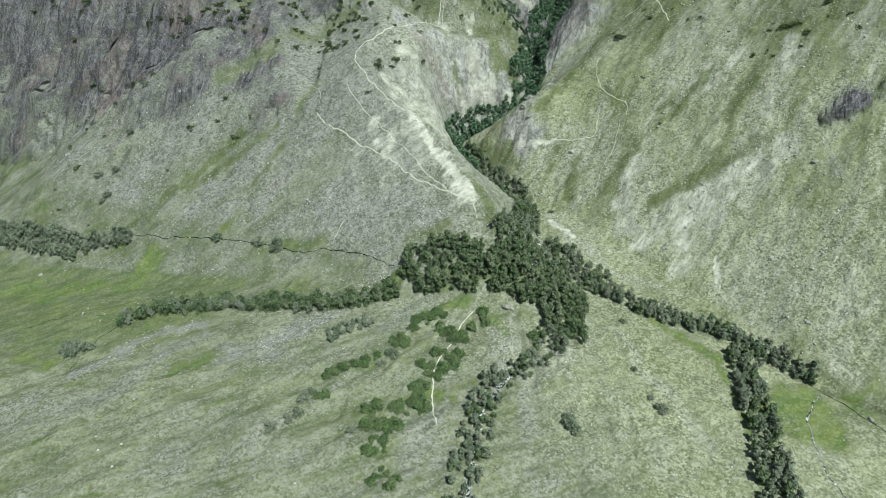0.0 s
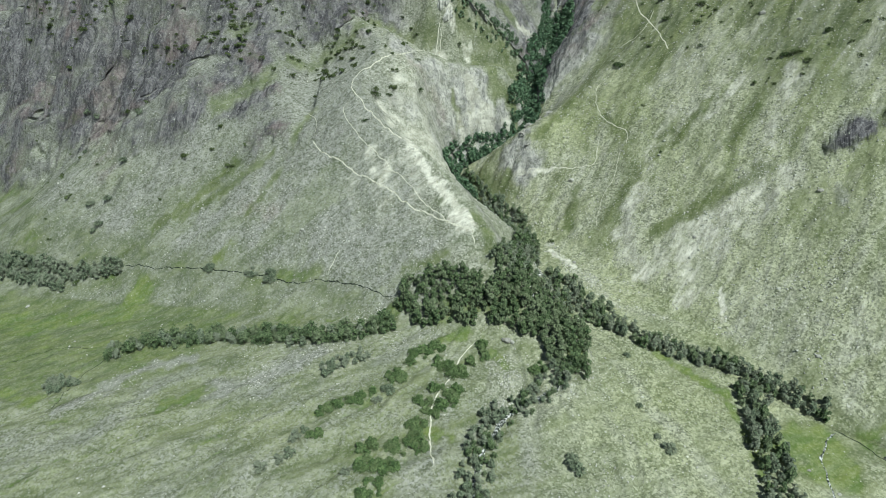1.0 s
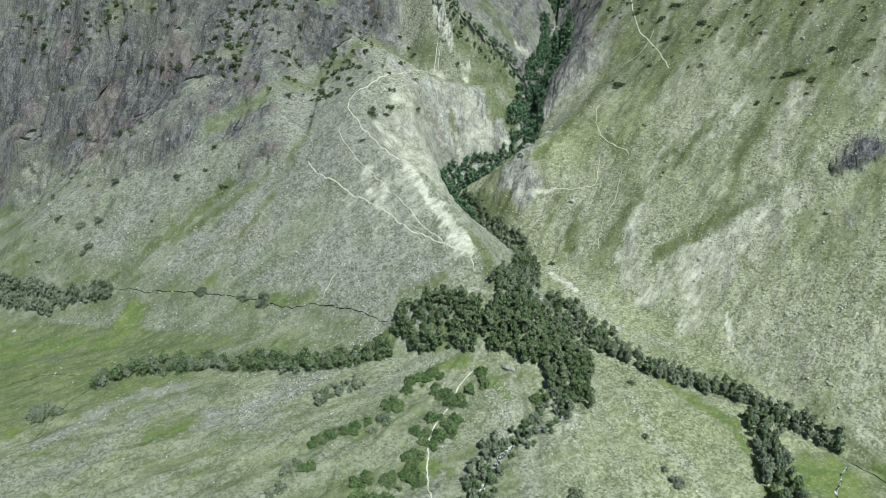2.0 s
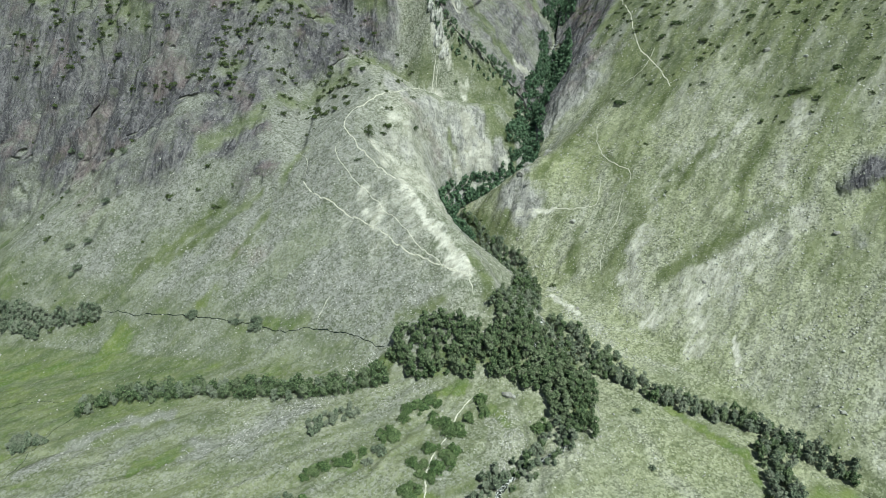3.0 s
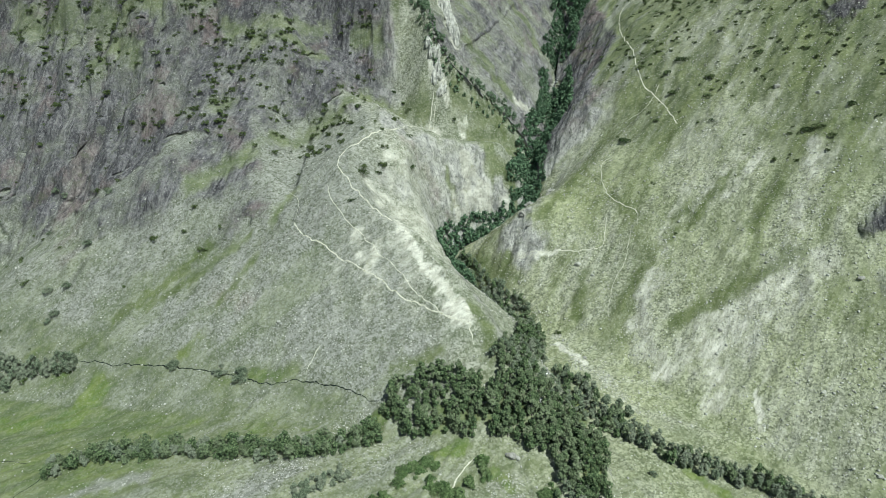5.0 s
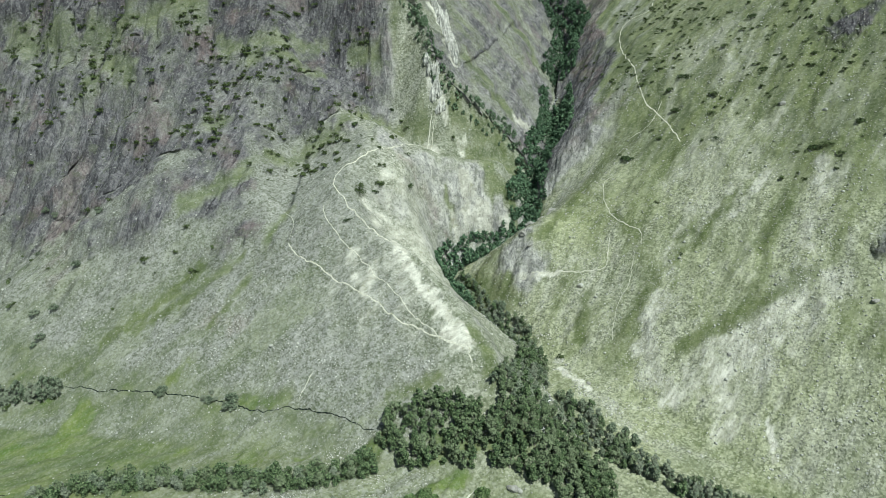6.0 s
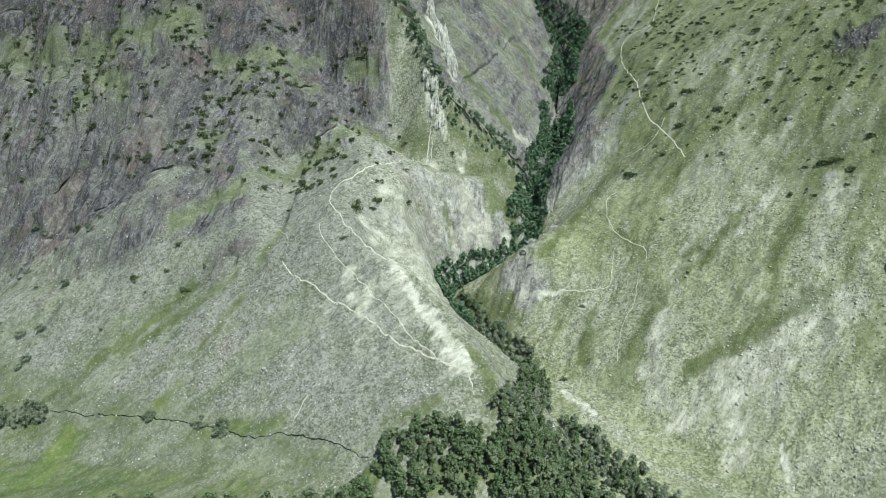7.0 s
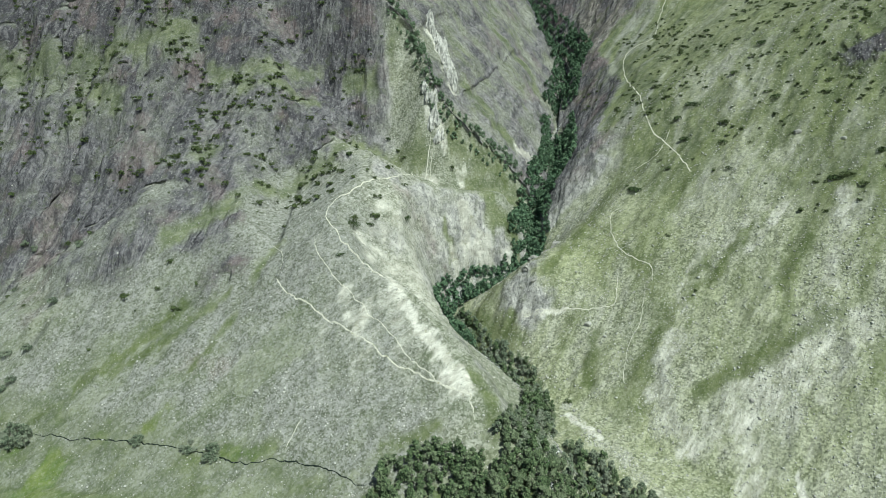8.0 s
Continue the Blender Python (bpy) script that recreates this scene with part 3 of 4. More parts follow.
STONE = stone_material("pale_stone", (0.40, 0.40, 0.37), (0.70, 0.695, 0.65))
WHITE_STONE = stone_material("white_stone", (0.55, 0.55, 0.52), (0.82, 0.815, 0.78))
CRAG = stone_material("crag_stone", (0.24, 0.23, 0.22), (0.50, 0.485, 0.46), 0.5)
PALE_CRAG = stone_material("pale_crag", (0.38, 0.38, 0.36), (0.72, 0.71, 0.68), 0.35)
SOIL = soil_material()
WHITEWATER = water_material("white_water", 0.16)
DITCHWATER = water_material("ditch_water", -0.25)


def spaced(stops):
    """Grid lines from (place, spacing) stops."""
    out = [stops[0][0]]
    for (a, s), (b, _) in zip(stops, stops[1:]):
        n = max(1, round((b - a) / s))
        out += [a + (b - a) * (i + 1) / n for i in range(n)]
    return np.array(out)


XS = spaced([(-3000, 150), (-900, 30), (-520, 6), (-400, 1.6), (-120, 1.1), (150, 1.6), (360, 6), (520, 30), (900, 150), (3000, 1)])
YS = spaced([(-2500, 150), (-300, 40), (140, 8), (190, 1.5), (440, 1.1), (700, 1.6), (850, 3), (1050, 6), (1500, 12), (2000, 100), (3500, 1)])
GX, GY = np.meshgrid(XS, YS)
GZ = surface(GX, GY)
nx, ny = len(XS), len(YS)
OX, OY = jut(GX, GY, GZ)
verts = np.stack([GX + OX, GY + OY, GZ], -1).reshape(-1, 3)
i = np.arange(nx * ny).reshape(ny, nx)
quads = np.stack([i[:-1, :-1], i[:-1, 1:], i[1:, 1:], i[1:, :-1]], -1).reshape(-1, 4)
me = bpy.data.meshes.new("ground")
me.vertices.add(len(verts))
me.vertices.foreach_set("co", verts.ravel())
me.loops.add(quads.size)
me.loops.foreach_set("vertex_index", quads.ravel())
me.polygons.add(len(quads))
me.polygons.foreach_set("loop_start", np.arange(0, quads.size, 4))
me.polygons.foreach_set("use_smooth", np.ones(len(quads), bool))
me.update()
ground = tagged(new("ground", me), "grassy stony mountain slopes, rock walls and a valley floor", "ground", kind="structure")


def on_grid(values, x, y):
    i = np.clip(np.searchsorted(XS, x) - 1, 0, nx - 2)
    j = np.clip(np.searchsorted(YS, y) - 1, 0, ny - 2)
    s, t = (x - XS[i]) / (XS[i + 1] - XS[i]), (y - YS[j]) / (YS[j + 1] - YS[j])
    return (values[j, i] * (1 - s) + values[j, i + 1] * s) * (1 - t) + (values[j + 1, i] * (1 - s) + values[j + 1, i + 1] * s) * t


def ground_z(x, y):
    """Height of the ground's mesh."""
    px, py = x, y
    for _ in range(3):
        px, py = x - on_grid(OX, px, py), y - on_grid(OY, px, py)
    return on_grid(GZ, px, py)


def gz(x, y):
    return float(ground_z(np.array([float(x)]), np.array([float(y)]))[0])


def covered():
    """What covers the ground: lush grass, stones, rock, bare soil with two sunlit patches put into it."""
    z, hill, crag, side, d, slope = zones(GX, GY)
    left = side > 0
    across = np.where(left, GX * 0.29 - GY * 0.957, GX * 0.71 - GY * 0.71)
    down = np.where(left, GX * 0.957 + GY * 0.29, GX * 0.71 + GY * 0.71)
    streaks = fbm(across / 21 + 0.8 * fbm(GX / 55, GY / 55, 51, 3), down / 110, 52, 5) + 0.6 * fbm(across / 8 + 0.6 * fbm(GX / 40, GY / 40, 61, 3), down / 75, 62, 3)
    lush = np.maximum(many(MEADOWS, GX, GY), 0.9 * many(SWARDS, GX, GY))
    lush = np.maximum(lush, 0.45 * step(0.25, 0.8, fbm(GX / 60, GY / 38, 53, 4)) * (1 - hill))
    lush = np.maximum(lush, 0.5 * hill * step(0.0, 0.6, -streaks) * np.where(left, 0.4, 1.0))
    lush = np.maximum(lush, 0.95 * hill * (~left) * step(100, 190, z + 30 * fbm(GX / 50, GY / 50, 63, 3)))
    s, t = 0.945 * GX + 0.326 * GY, -0.326 * GX + 0.945 * GY
    vein = fbm(s / 85 + 0.5 * fbm(GX / 50, GY / 50, 68, 3), t / 10, 67, 4)
    lush = np.maximum(lush, 0.6 * (1 - hill) * step(0.05, 0.55, vein) * step(150, 60, GX))
    vale = (1 - hill) * step(-90, -200, GX) * step(300, 345, GY) * (0.85 + 0.3 * fbm(GX / 45, GY / 25, 58, 3))
    lush = np.maximum(lush, np.minimum(vale, 0.68))
    lush = np.maximum(lush, 0.9 * (1 - hill) * creases(GX, GY))
    strip = step(0.0, 0.45, -streaks) * hill
    stony = np.maximum(many(SCREES, GX, GY), (1 - 0.75 * strip) * hill * (0.12 + np.where(left, 0.38, 0.14) + 0.5 * step(-0.05, 0.7, streaks)))
    r, a = np.hypot(GX - 60, GY - 400), np.arctan2(GX - 60, 400 - GY)
    rays = fbm(a * 8 + 0.4 * fbm(GX / 60, GY / 60, 54, 2), r / 70, 55, 4)
    stony = np.maximum(stony, (1 - hill) * (0.08 + 0.16 * step(0, 80, GX) + 0.5 * step(-0.1, 0.85, rays)))
    runnel = step(0.45, -0.25, ridged(a * 9 + 0.7 * fbm(GX / 50, GY / 50, 21, 3), r / 130, 22, 4)) * (1 - hill) * step(40, 90, r)
    lush = np.maximum(lush, 0.5 * runnel)
    stony = np.maximum(stony, 0.45 * hill * step(60, 20, np.hypot(GX - 185, (GY - 372) * 1.2) - 30 * fbm(GX / 40, GY / 40, 56, 3)))
    spur = step(95, 20, np.hypot(GX + 15, (GY - 480) * 0.8) - 25 * fbm(GX / 40, GY / 40, 57, 3)) * left
    stony = np.maximum(stony, 0.9 * hill * spur)
    lush = lush * (1 - 0.5 * spur)
    u = LP["l0"] + LP["la"] * (GY - 476) + LP["lb"] * (GX + 276)
    stony = np.maximum(stony, 0.85 * left * step(55, 110, u) * step(60, -60, GX))
    lush = lush * (1 - 0.3 * left * step(55, 110, u))
    # the grassy trough between the face's foot and the tree row
    trough = left * step(27, 16, z + 3 * fbm(GX / 25, GY / 25, 113, 3)) * step(-25, -60, GX) * step(345, 362, GY)
    stony = stony * (1 - 0.75 * trough)
    lush = np.maximum(lush, trough * (0.42 + 0.4 * fbm(GX / 30, GY / 14, 114, 4)))
    stony = stony * (1 - 0.8 * many(MEADOWS, GX, GY))
    stony = stony * (1 - 0.75 * many(SWARDS, GX, GY))
    crag = crag * (1 - np.maximum(0.72 * many(SWARDS, GX, GY), 0.95 * many(SWARDS_SPUR[:3], GX, GY)))
    fan = fbm(np.arctan2(GX + 35, 640 - GY) * 16 + 0.5 * fbm(GX / 50, GY / 50, 64, 2), np.hypot(GX + 35, GY - 640) / 90, 65, 4)
    # the spur's pale ground, made paler for the sunlight that falls on it
    bare = np.maximum(many(BARE, GX, GY, 0.9), spur * hill * (0.3 + 0.4 * step(-0.2, 0.7, fan)))
    lush = np.maximum(lush, 0.45 * spur * hill * step(0.1, 0.6, -fan))
    # broad paler round low on the right: scree, with its brighter light painted in
    bare = np.maximum(bare, 0.3 * hill * step(95, 40, np.hypot(GX - 205, (GY - 385) * 1.1) - 35 * fbm(GX / 30, GY / 50, 59, 4)))
    bare = np.maximum(bare, 0.35 * hill * (~left) * step(0.1, 1.0, streaks))
    bare = np.maximum(bare, 0.7 * many(PALE, GX, GY, 1.1) * (0.8 + 0.5 * fbm(GX / 9, GY / 9, 66, 3)))
    bare = np.maximum(bare, 0.55 * many(SCREES_RIGHT[:8], GX, GY, 0.8))
    bare = bare * (1 - 0.9 * many(SWARDS_SPUR[:3], GX, GY)) * (1 - 0.7 * many(SWARDS_RIGHT, GX, GY))
    return np.stack([lush, np.clip(stony, 0, 1), crag, bare], -1)


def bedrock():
    """What the rock and soil are: slaty rock of the great face with its shade put into the colour, green right-hand
    turf, rusty beds, tan cliffs.
    """
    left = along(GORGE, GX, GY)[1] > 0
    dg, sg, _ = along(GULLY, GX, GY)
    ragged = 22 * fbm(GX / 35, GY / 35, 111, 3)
    # slaty left-hand slopes, with the shade that lies there painted in
    shaded_slate = left * np.where(sg > 0, step(-25, -85, GX + 0.35 * (GY - 560) + ragged), 0.7)
    shaded_slate = np.maximum(shaded_slate, left * step(200, 225, LP["l0"] + LP["la"] * (GY - 476) + LP["lb"] * (GX + 276) + ragged) * (sg > 0) * step(-20, -60, GX))
    shaded_slate = np.maximum(shaded_slate, (~left) * step(590, 620, GY) * step(95, 70, along(GORGE, GX, GY)[0] + 0.4 * ragged))
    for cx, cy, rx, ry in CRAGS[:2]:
        shaded_slate = np.maximum(shaded_slate, step(1.8, 1.0, np.hypot((GX - cx) / rx, (GY - cy) / ry)))
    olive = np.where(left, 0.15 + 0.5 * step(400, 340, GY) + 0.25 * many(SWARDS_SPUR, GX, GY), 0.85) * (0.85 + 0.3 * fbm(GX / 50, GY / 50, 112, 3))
    return np.stack([shaded_slate, np.clip(olive, 0, 1), many(RUST, GX, GY, 0.9), many(TAN, GX, GY, 0.6)], -1)


layer = me.attributes.new("cover", 'FLOAT_COLOR', 'POINT')
layer.data.foreach_set("color", covered().astype(np.float32).ravel())
downhill = along([(700, -60), (330, 190), (212, 272), (146, 323), (93, 362)] + [p[:2] for p in GORGE if p[1] > 400], GX, GY)[1] > 0
flow = np.stack([np.where(downhill, GX * 0.29 - GY * 0.957, (GX - GY) * 0.707), np.where(downhill, GX * 0.957 + GY * 0.29, (GX + GY) * 0.707) * 0.32, 0.4 * GZ], -1)
layer = me.attributes.new("flow", 'FLOAT_VECTOR', 'POINT')
layer.data.foreach_set("vector", flow.astype(np.float32).ravel())
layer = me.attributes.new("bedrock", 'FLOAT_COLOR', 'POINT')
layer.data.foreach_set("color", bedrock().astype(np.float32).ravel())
me.materials.append(GROUND)


# ---- helpers for things ----
def raw_mesh(name, verts, faces, material, smooth=False):
    """A mesh from arrays whose faces all have the same number of corners."""
    m = bpy.data.meshes.new(name)
    k = faces.shape[1]
    m.vertices.add(len(verts))
    m.vertices.foreach_set("co", np.asarray(verts, np.float32).ravel())
    m.loops.add(faces.size)
    m.loops.foreach_set("vertex_index", faces.astype(np.int32).ravel())
    m.polygons.add(len(faces))
    m.polygons.foreach_set("loop_start", np.arange(0, faces.size, k, dtype=np.int32))
    if smooth:
        m.polygons.foreach_set("use_smooth", np.ones(len(faces), bool))
    m.materials.append(material)
    m.update()
    return m


def part(name, mesh, parent):
    ob = new(name, mesh)
    ob.parent = parent
    return ob


def ribbon(name, line, wide, material, label, category, lift=0.12, kind="structure", ragged=0.35, seed=0):
    """A strip laid on the ground along a plan line."""
    pts = np.array(rounded(line, 14))
    seg = np.r_[0, np.cumsum(np.hypot(*np.diff(pts, axis=0).T))]
    s = np.arange(0, seg[-1], 0.7)
    x, y = np.interp(s, seg, pts[:, 0]), np.interp(s, seg, pts[:, 1])
    x, y = x + 1.0 * perlin(s / 9, s * 0, 61 + seed) + 0.4 * perlin(s / 3, s * 0, 62 + seed), y + 1.0 * perlin(s / 9, s * 0, 63 + seed) + 0.4 * perlin(s / 3, s * 0, 64 + seed)
    tx, ty = np.gradient(x), np.gradient(y)
    ln = np.hypot(tx, ty)
    tx, ty = tx / ln, ty / ln
    w = wide * (1 + ragged * 1.4 * perlin(s / 5, s * 0, 65 + seed) + ragged * perlin(s / 1.7, s * 0, 66 + seed)) / 2
    w = w * np.clip(np.minimum(s, seg[-1] - s) / 4 + 0.2, 0, 1)
    rows = []
    for k in (-1, -0.5, 0, 0.5, 1):
        px, py = x - ty * w * k, y + tx * w * k
        rows.append(np.stack([px, py, ground_z(px, py) + lift * (1 - 0.9 * abs(k))], -1))
    v = np.stack(rows, 1)
    n, c = v.shape[:2]
    i = np.arange(n * c).reshape(n, c)
    f = np.stack([i[:-1, 1:], i[:-1, :-1], i[1:, :-1], i[1:, 1:]], -1).reshape(-1, 4)
    return tagged(new(name, raw_mesh(name, v.reshape(-1, 3), f, material, True)), label, category, kind=kind)


def leaf_quads(rng, centres, outward, size):
    """One small bent leaf spray at each centre, facing roughly outward."""
    n = len(centres)
    nor = outward + rng.normal(0, 0.65, (n, 3))
    nor /= np.linalg.norm(nor, axis=1)[:, None] + 1e-9
    t = np.cross(nor, rng.normal(0, 1, (n, 3)))
    t /= np.linalg.norm(t, axis=1)[:, None] + 1e-9
    b = np.cross(nor, t)
    s = (size * rng.uniform(0.55, 1.25, n))[:, None]
    v = np.stack([centres - t * s * 0.5 - b * s * 0.35, centres + t * s * 0.45 - b * s * 0.3, centres + t * s * 0.5 + b * s * 0.35, centres - t * s * 0.4 + b * s * 0.4], 1)
    v[:, 2] += nor * s * 0.18
    return v.reshape(-1, 3), np.arange(n * 4).reshape(n, 4)


def crown_arrays(rng, high, spread, low, leaves, size, lobes, bushy=False):
    """Leaf sprays on the lobes of a crown, as vertices and faces."""
    c, r = [], []
    for k in range(lobes):
        a, h = rng.uniform(0, 2 * np.pi), (k + 0.5) / lobes + rng.normal(0, 0.05)
        h = min(max(h, 0.02), 0.98)
        wide = spread * (math.sqrt(max(0.1, 1 - ((h - 0.4) / 0.64) ** 2)) if not bushy else math.sqrt(max(0.1, 1 - h * h)))
        q = wide * rng.uniform(0.3, 0.8)
        rad = max(0.16, 0.5 * wide / spread) * spread * rng.uniform(0.8, 1.15)
        c.append((q * np.cos(a), q * np.sin(a), low + (high - low) * h * 0.9))
        r.append(rad)
    c, r = np.array(c), np.array(r)
    pick = rng.choice(lobes, leaves, p=r ** 2 / (r ** 2).sum())
    out = rng.normal(0, 1, (leaves, 3))
    out /= np.linalg.norm(out, axis=1)[:, None]
    out[:, 2] = np.where(out[:, 2] < -0.35, -out[:, 2], out[:, 2])
    rad = r[pick] * rng.uniform(0.55, 1.12, leaves) ** 0.6
    p = c[pick] + out * rad[:, None] * np.array([1, 1, 0.95 if bushy else 1.25])
    p[:, 2] = np.maximum(p[:, 2], 0.08)
    return leaf_quads(rng, p, out + np.array([0, 0, 0.35]), size)


def tube(bm, a, b, ra, rb, sides=6):
    a, b = Vector(a), Vector(b)
    q = (b - a).to_track_quat("Z", "Y").to_matrix()
    rings = []
    for p, r in ((a, ra), (b, rb)):
        rings.append([bm.verts.new(p + q @ Vector((r * math.cos(k * 2 * math.pi / sides), r * math.sin(k * 2 * math.pi / sides), 0))) for k in range(sides)])
    for k in range(sides):
        bm.faces.new((rings[0][k], rings[0][(k + 1) % sides], rings[1][(k + 1) % sides], rings[1][k]))


def trunk_mesh(rng, high, stems=1):
    bm = bmesh.new()
    for s in range(stems):
        a0 = rng.uniform(0, 6.28)
        lean = 0.05 if stems == 1 else 0.35
        top = Vector((math.cos(a0) * lean * high, math.sin(a0) * lean * high, high * 0.82))
        knee = top * 0.45 + Vector((rng.normal(0, 0.03) * high, rng.normal(0, 0.03) * high, 0))
        r = 0.02 * high / (1 if stems == 1 else 1.6)
        tube(bm, (0, 0, -0.5), knee, r * 1.3, r * 0.8)
        tube(bm, knee, top, r * 0.8, r * 0.15)
        for k in range(5 if stems == 1 else 2):
            f = rng.uniform(0.3, 0.8)
            a = rng.uniform(0, 6.28)
            p = knee.lerp(top, f * 0.9)
            tube(bm, p, p + Vector((math.cos(a) * 0.17, math.sin(a) * 0.17, 0.13)) * high, r * 0.4, r * 0.08, 4)
    m = bpy.data.meshes.new("trunk")
    bm.to_mesh(m)
    bm.free()
    m.materials.append(BARK)
    return m


def tree(name, seed, high, spread, low, leaves, size, lobes, leaf, label, category, stems=1):
    """A tree or shrub at the origin: trunk and crown under an empty."""
    rng = np.random.default_rng(seed)
    base = tagged(new(name), label, category)
    part("trunk", trunk_mesh(rng, high, stems), base)
    part("crown", raw_mesh("crown", *crown_arrays(rng, high, spread, low, leaves, size, lobes, stems > 1), leaf), base)
    return base


def scatter_line(rng, line, half, gap):
    """Places along a plan line, within half its width on either side."""
    pts = np.array(rounded(line, 8))[:, :2]
    seg = np.r_[0, np.cumsum(np.hypot(*np.diff(pts, axis=0).T))]
    out = []
    for _ in range(int(seg[-1] * 2 * half / gap ** 2 * 6)):
        s, o = rng.uniform(0, seg[-1]), rng.uniform(-half, half)
        x, y = np.interp(s, seg, pts[:, 0]), np.interp(s, seg, pts[:, 1])
        x2, y2 = np.interp(s + 1, seg, pts[:, 0]), np.interp(s + 1, seg, pts[:, 1])
        l = math.hypot(x2 - x, y2 - y) or 1
        q = (x - (y2 - y) / l * o, y + (x2 - x) / l * o)
        if all((q[0] - p[0]) ** 2 + (q[1] - p[1]) ** 2 > gap * gap for p in out):
            out.append(q)
    return out


def scatter_area(rng, ring, gap):
    """Places inside a plan ring."""
    ring = np.array(ring, float)
    lo, hi = ring.min(0), ring.max(0)
    out = []
    for _ in range(int((hi - lo).prod() / gap ** 2 * 7)):
        q = rng.uniform(lo, hi)
        inside = False
        for a, b in zip(ring, np.roll(ring, -1, 0)):
            if (a[1] > q[1]) != (b[1] > q[1]) and q[0] < (b[0] - a[0]) * (q[1] - a[1]) / (b[1] - a[1]) + a[0]:
                inside = not inside
        if inside and all((q[0] - p[0]) ** 2 + (q[1] - p[1]) ** 2 > gap * gap for p in out):
            out.append((float(q[0]), float(q[1])))
    return out


def plant(rng, kinds, places, group, lo=0.75, hi=1.2, sink=0.15):
    """Copies of the given trees, one at each place, turned and scaled by chance."""
    for x, y in places:
        src = kinds[int(rng.integers(len(kinds)))]
        ob = copy_thing(src, pose(x, y, gz(x, y) - sink, 0, 0, rng.uniform(0, 360)))
        s = rng.uniform(lo, hi)
        ob.scale = (s * rng.uniform(0.9, 1.1), s * rng.uniform(0.9, 1.1), s)
        tagged(ob, group=group)


def drop(kinds):
    """Takes the patterns themselves away, once copied."""
    for src in kinds:
        for o in (*src.children_recursive, src):
            bpy.data.objects.remove(o)


def stones_mesh(name, rng, x, y, size, material, sink=0.3, chip=False):
    """Many small angular stones as one mesh."""
    bm = bmesh.new()
    bmesh.ops.create_icosphere(bm, subdivisions=1, radius=1)
    base = np.array([v.co for v in bm.verts])
    tri = np.array([[v.index for v in f.verts] for f in bm.faces])
    bm.free()
    if chip:  # six-cornered splinters
        base = np.array([(1, 0, 0), (0, 1, 0), (-1, 0, 0), (0, -1, 0), (0, 0, 1), (0, 0, -0.6)], float)
        tri = np.array([(0, 1, 4), (1, 2, 4), (2, 3, 4), (3, 0, 4), (1, 0, 5), (2, 1, 5), (3, 2, 5), (0, 3, 5)])
    n, k = len(x), len(base)
    v = base[None] * rng.uniform(0.65, 1.25, (n, k, 1)) * (size[:, None, None] * rng.uniform(0.6, 1.2, (n, 1, 3)) * np.array([1, 1, 0.75]))
    a = rng.uniform(0, 6.28, n)
    c, s = np.cos(a)[:, None], np.sin(a)[:, None]
    v = np.stack([v[..., 0] * c - v[..., 1] * s, v[..., 0] * s + v[..., 1] * c, v[..., 2]], -1)
    v += np.stack([x, y, ground_z(x, y) + size * (0.4 - sink)], -1)[:, None]
    f = tri[None] + (np.arange(n) * k)[:, None, None]
    return new(name, raw_mesh(name, v.reshape(-1, 3), f.reshape(-1, 3), material))


def boulder_mesh(seed, material, rough=0.10):
    """An angular block about 2 m across, with broken faces."""
    rng = np.random.default_rng(seed)
    bm = bmesh.new()
    bmesh.ops.create_icosphere(bm, subdivisions=3, radius=1)
    cuts = [(Vector(rng.normal(0, 1, 3)).normalized(), rng.uniform(0.55, 0.85)) for _ in range(9)]
    for v in bm.verts:
        for nrm, dist in cuts:
            h = v.co.dot(nrm) - dist
            if h > 0:
                v.co -= nrm * h * 0.9
        v.co += v.co.normalized() * rough * noise.fractal(v.co * 2.2 + Vector((seed, 0, 0)), 1.0, 2.0, 3)
        v.co.z *= 0.8
    m = bpy.data.meshes.new("boulder")
    bm.to_mesh(m)
    bm.free()
    m.materials.append(material)
    return m


# ---- water and paths ----
for k, line in enumerate(PATHS):
    ribbon("footpath", line, (0.7, 0.4, 0.42, 0.6, 0.3, 0.45, 0.65, 0.45, 0.6, 0.35, 0.8, 0.4)[k], SOIL, "narrow trodden footpath of pale dusty soil", "path", seed=k)
for k, line in enumerate(DITCHES):
    ribbon("ditch", line, (0.45, 0.35, 0.35, 0.5)[k], DITCHWATER, "narrow dark ditch winding through the meadow", "ditch", seed=20 + k)
ribbon("brook", BROOK, 0.9, WHITEWATER, "shallow pale brook in bright green grass", "brook", seed=31, ragged=0.6)
ribbon("torrent", TORRENT, 3.0, WHITEWATER, "foaming white mountain torrent over stones", "stream", lift=0.2, seed=32, ragged=0.6)
ribbon("gorge_stream", [p[:2] for p in GORGE[::4] if 390 < p[1] < 1100], 1.6, WHITEWATER, "foaming stream on the floor of the gorge", "stream", lift=0.3, seed=33, ragged=0.6)

# ---- woods ----
rng = np.random.default_rng(7)
birches = [tree("birch_tree", 100 + k, h, s, h * 0.12, 520, 0.88, 13, LEAF_GREEN, "dense green broad-leaved tree in the streamside wood", "tree")
           for k, (h, s) in enumerate(((11, 2.7), (10, 2.9), (12, 2.6), (8.5, 2.7), (10.5, 3.0)))]
willows = [tree("willow_tree", 120 + k, h, s, h * 0.08, 490, 0.84, 11, LEAF_GREY, "grey-green willow with a loose silvery crown", "tree")
           for k, (h, s) in enumerate(((9, 2.8), (10, 2.6), (7.5, 3.0)))]
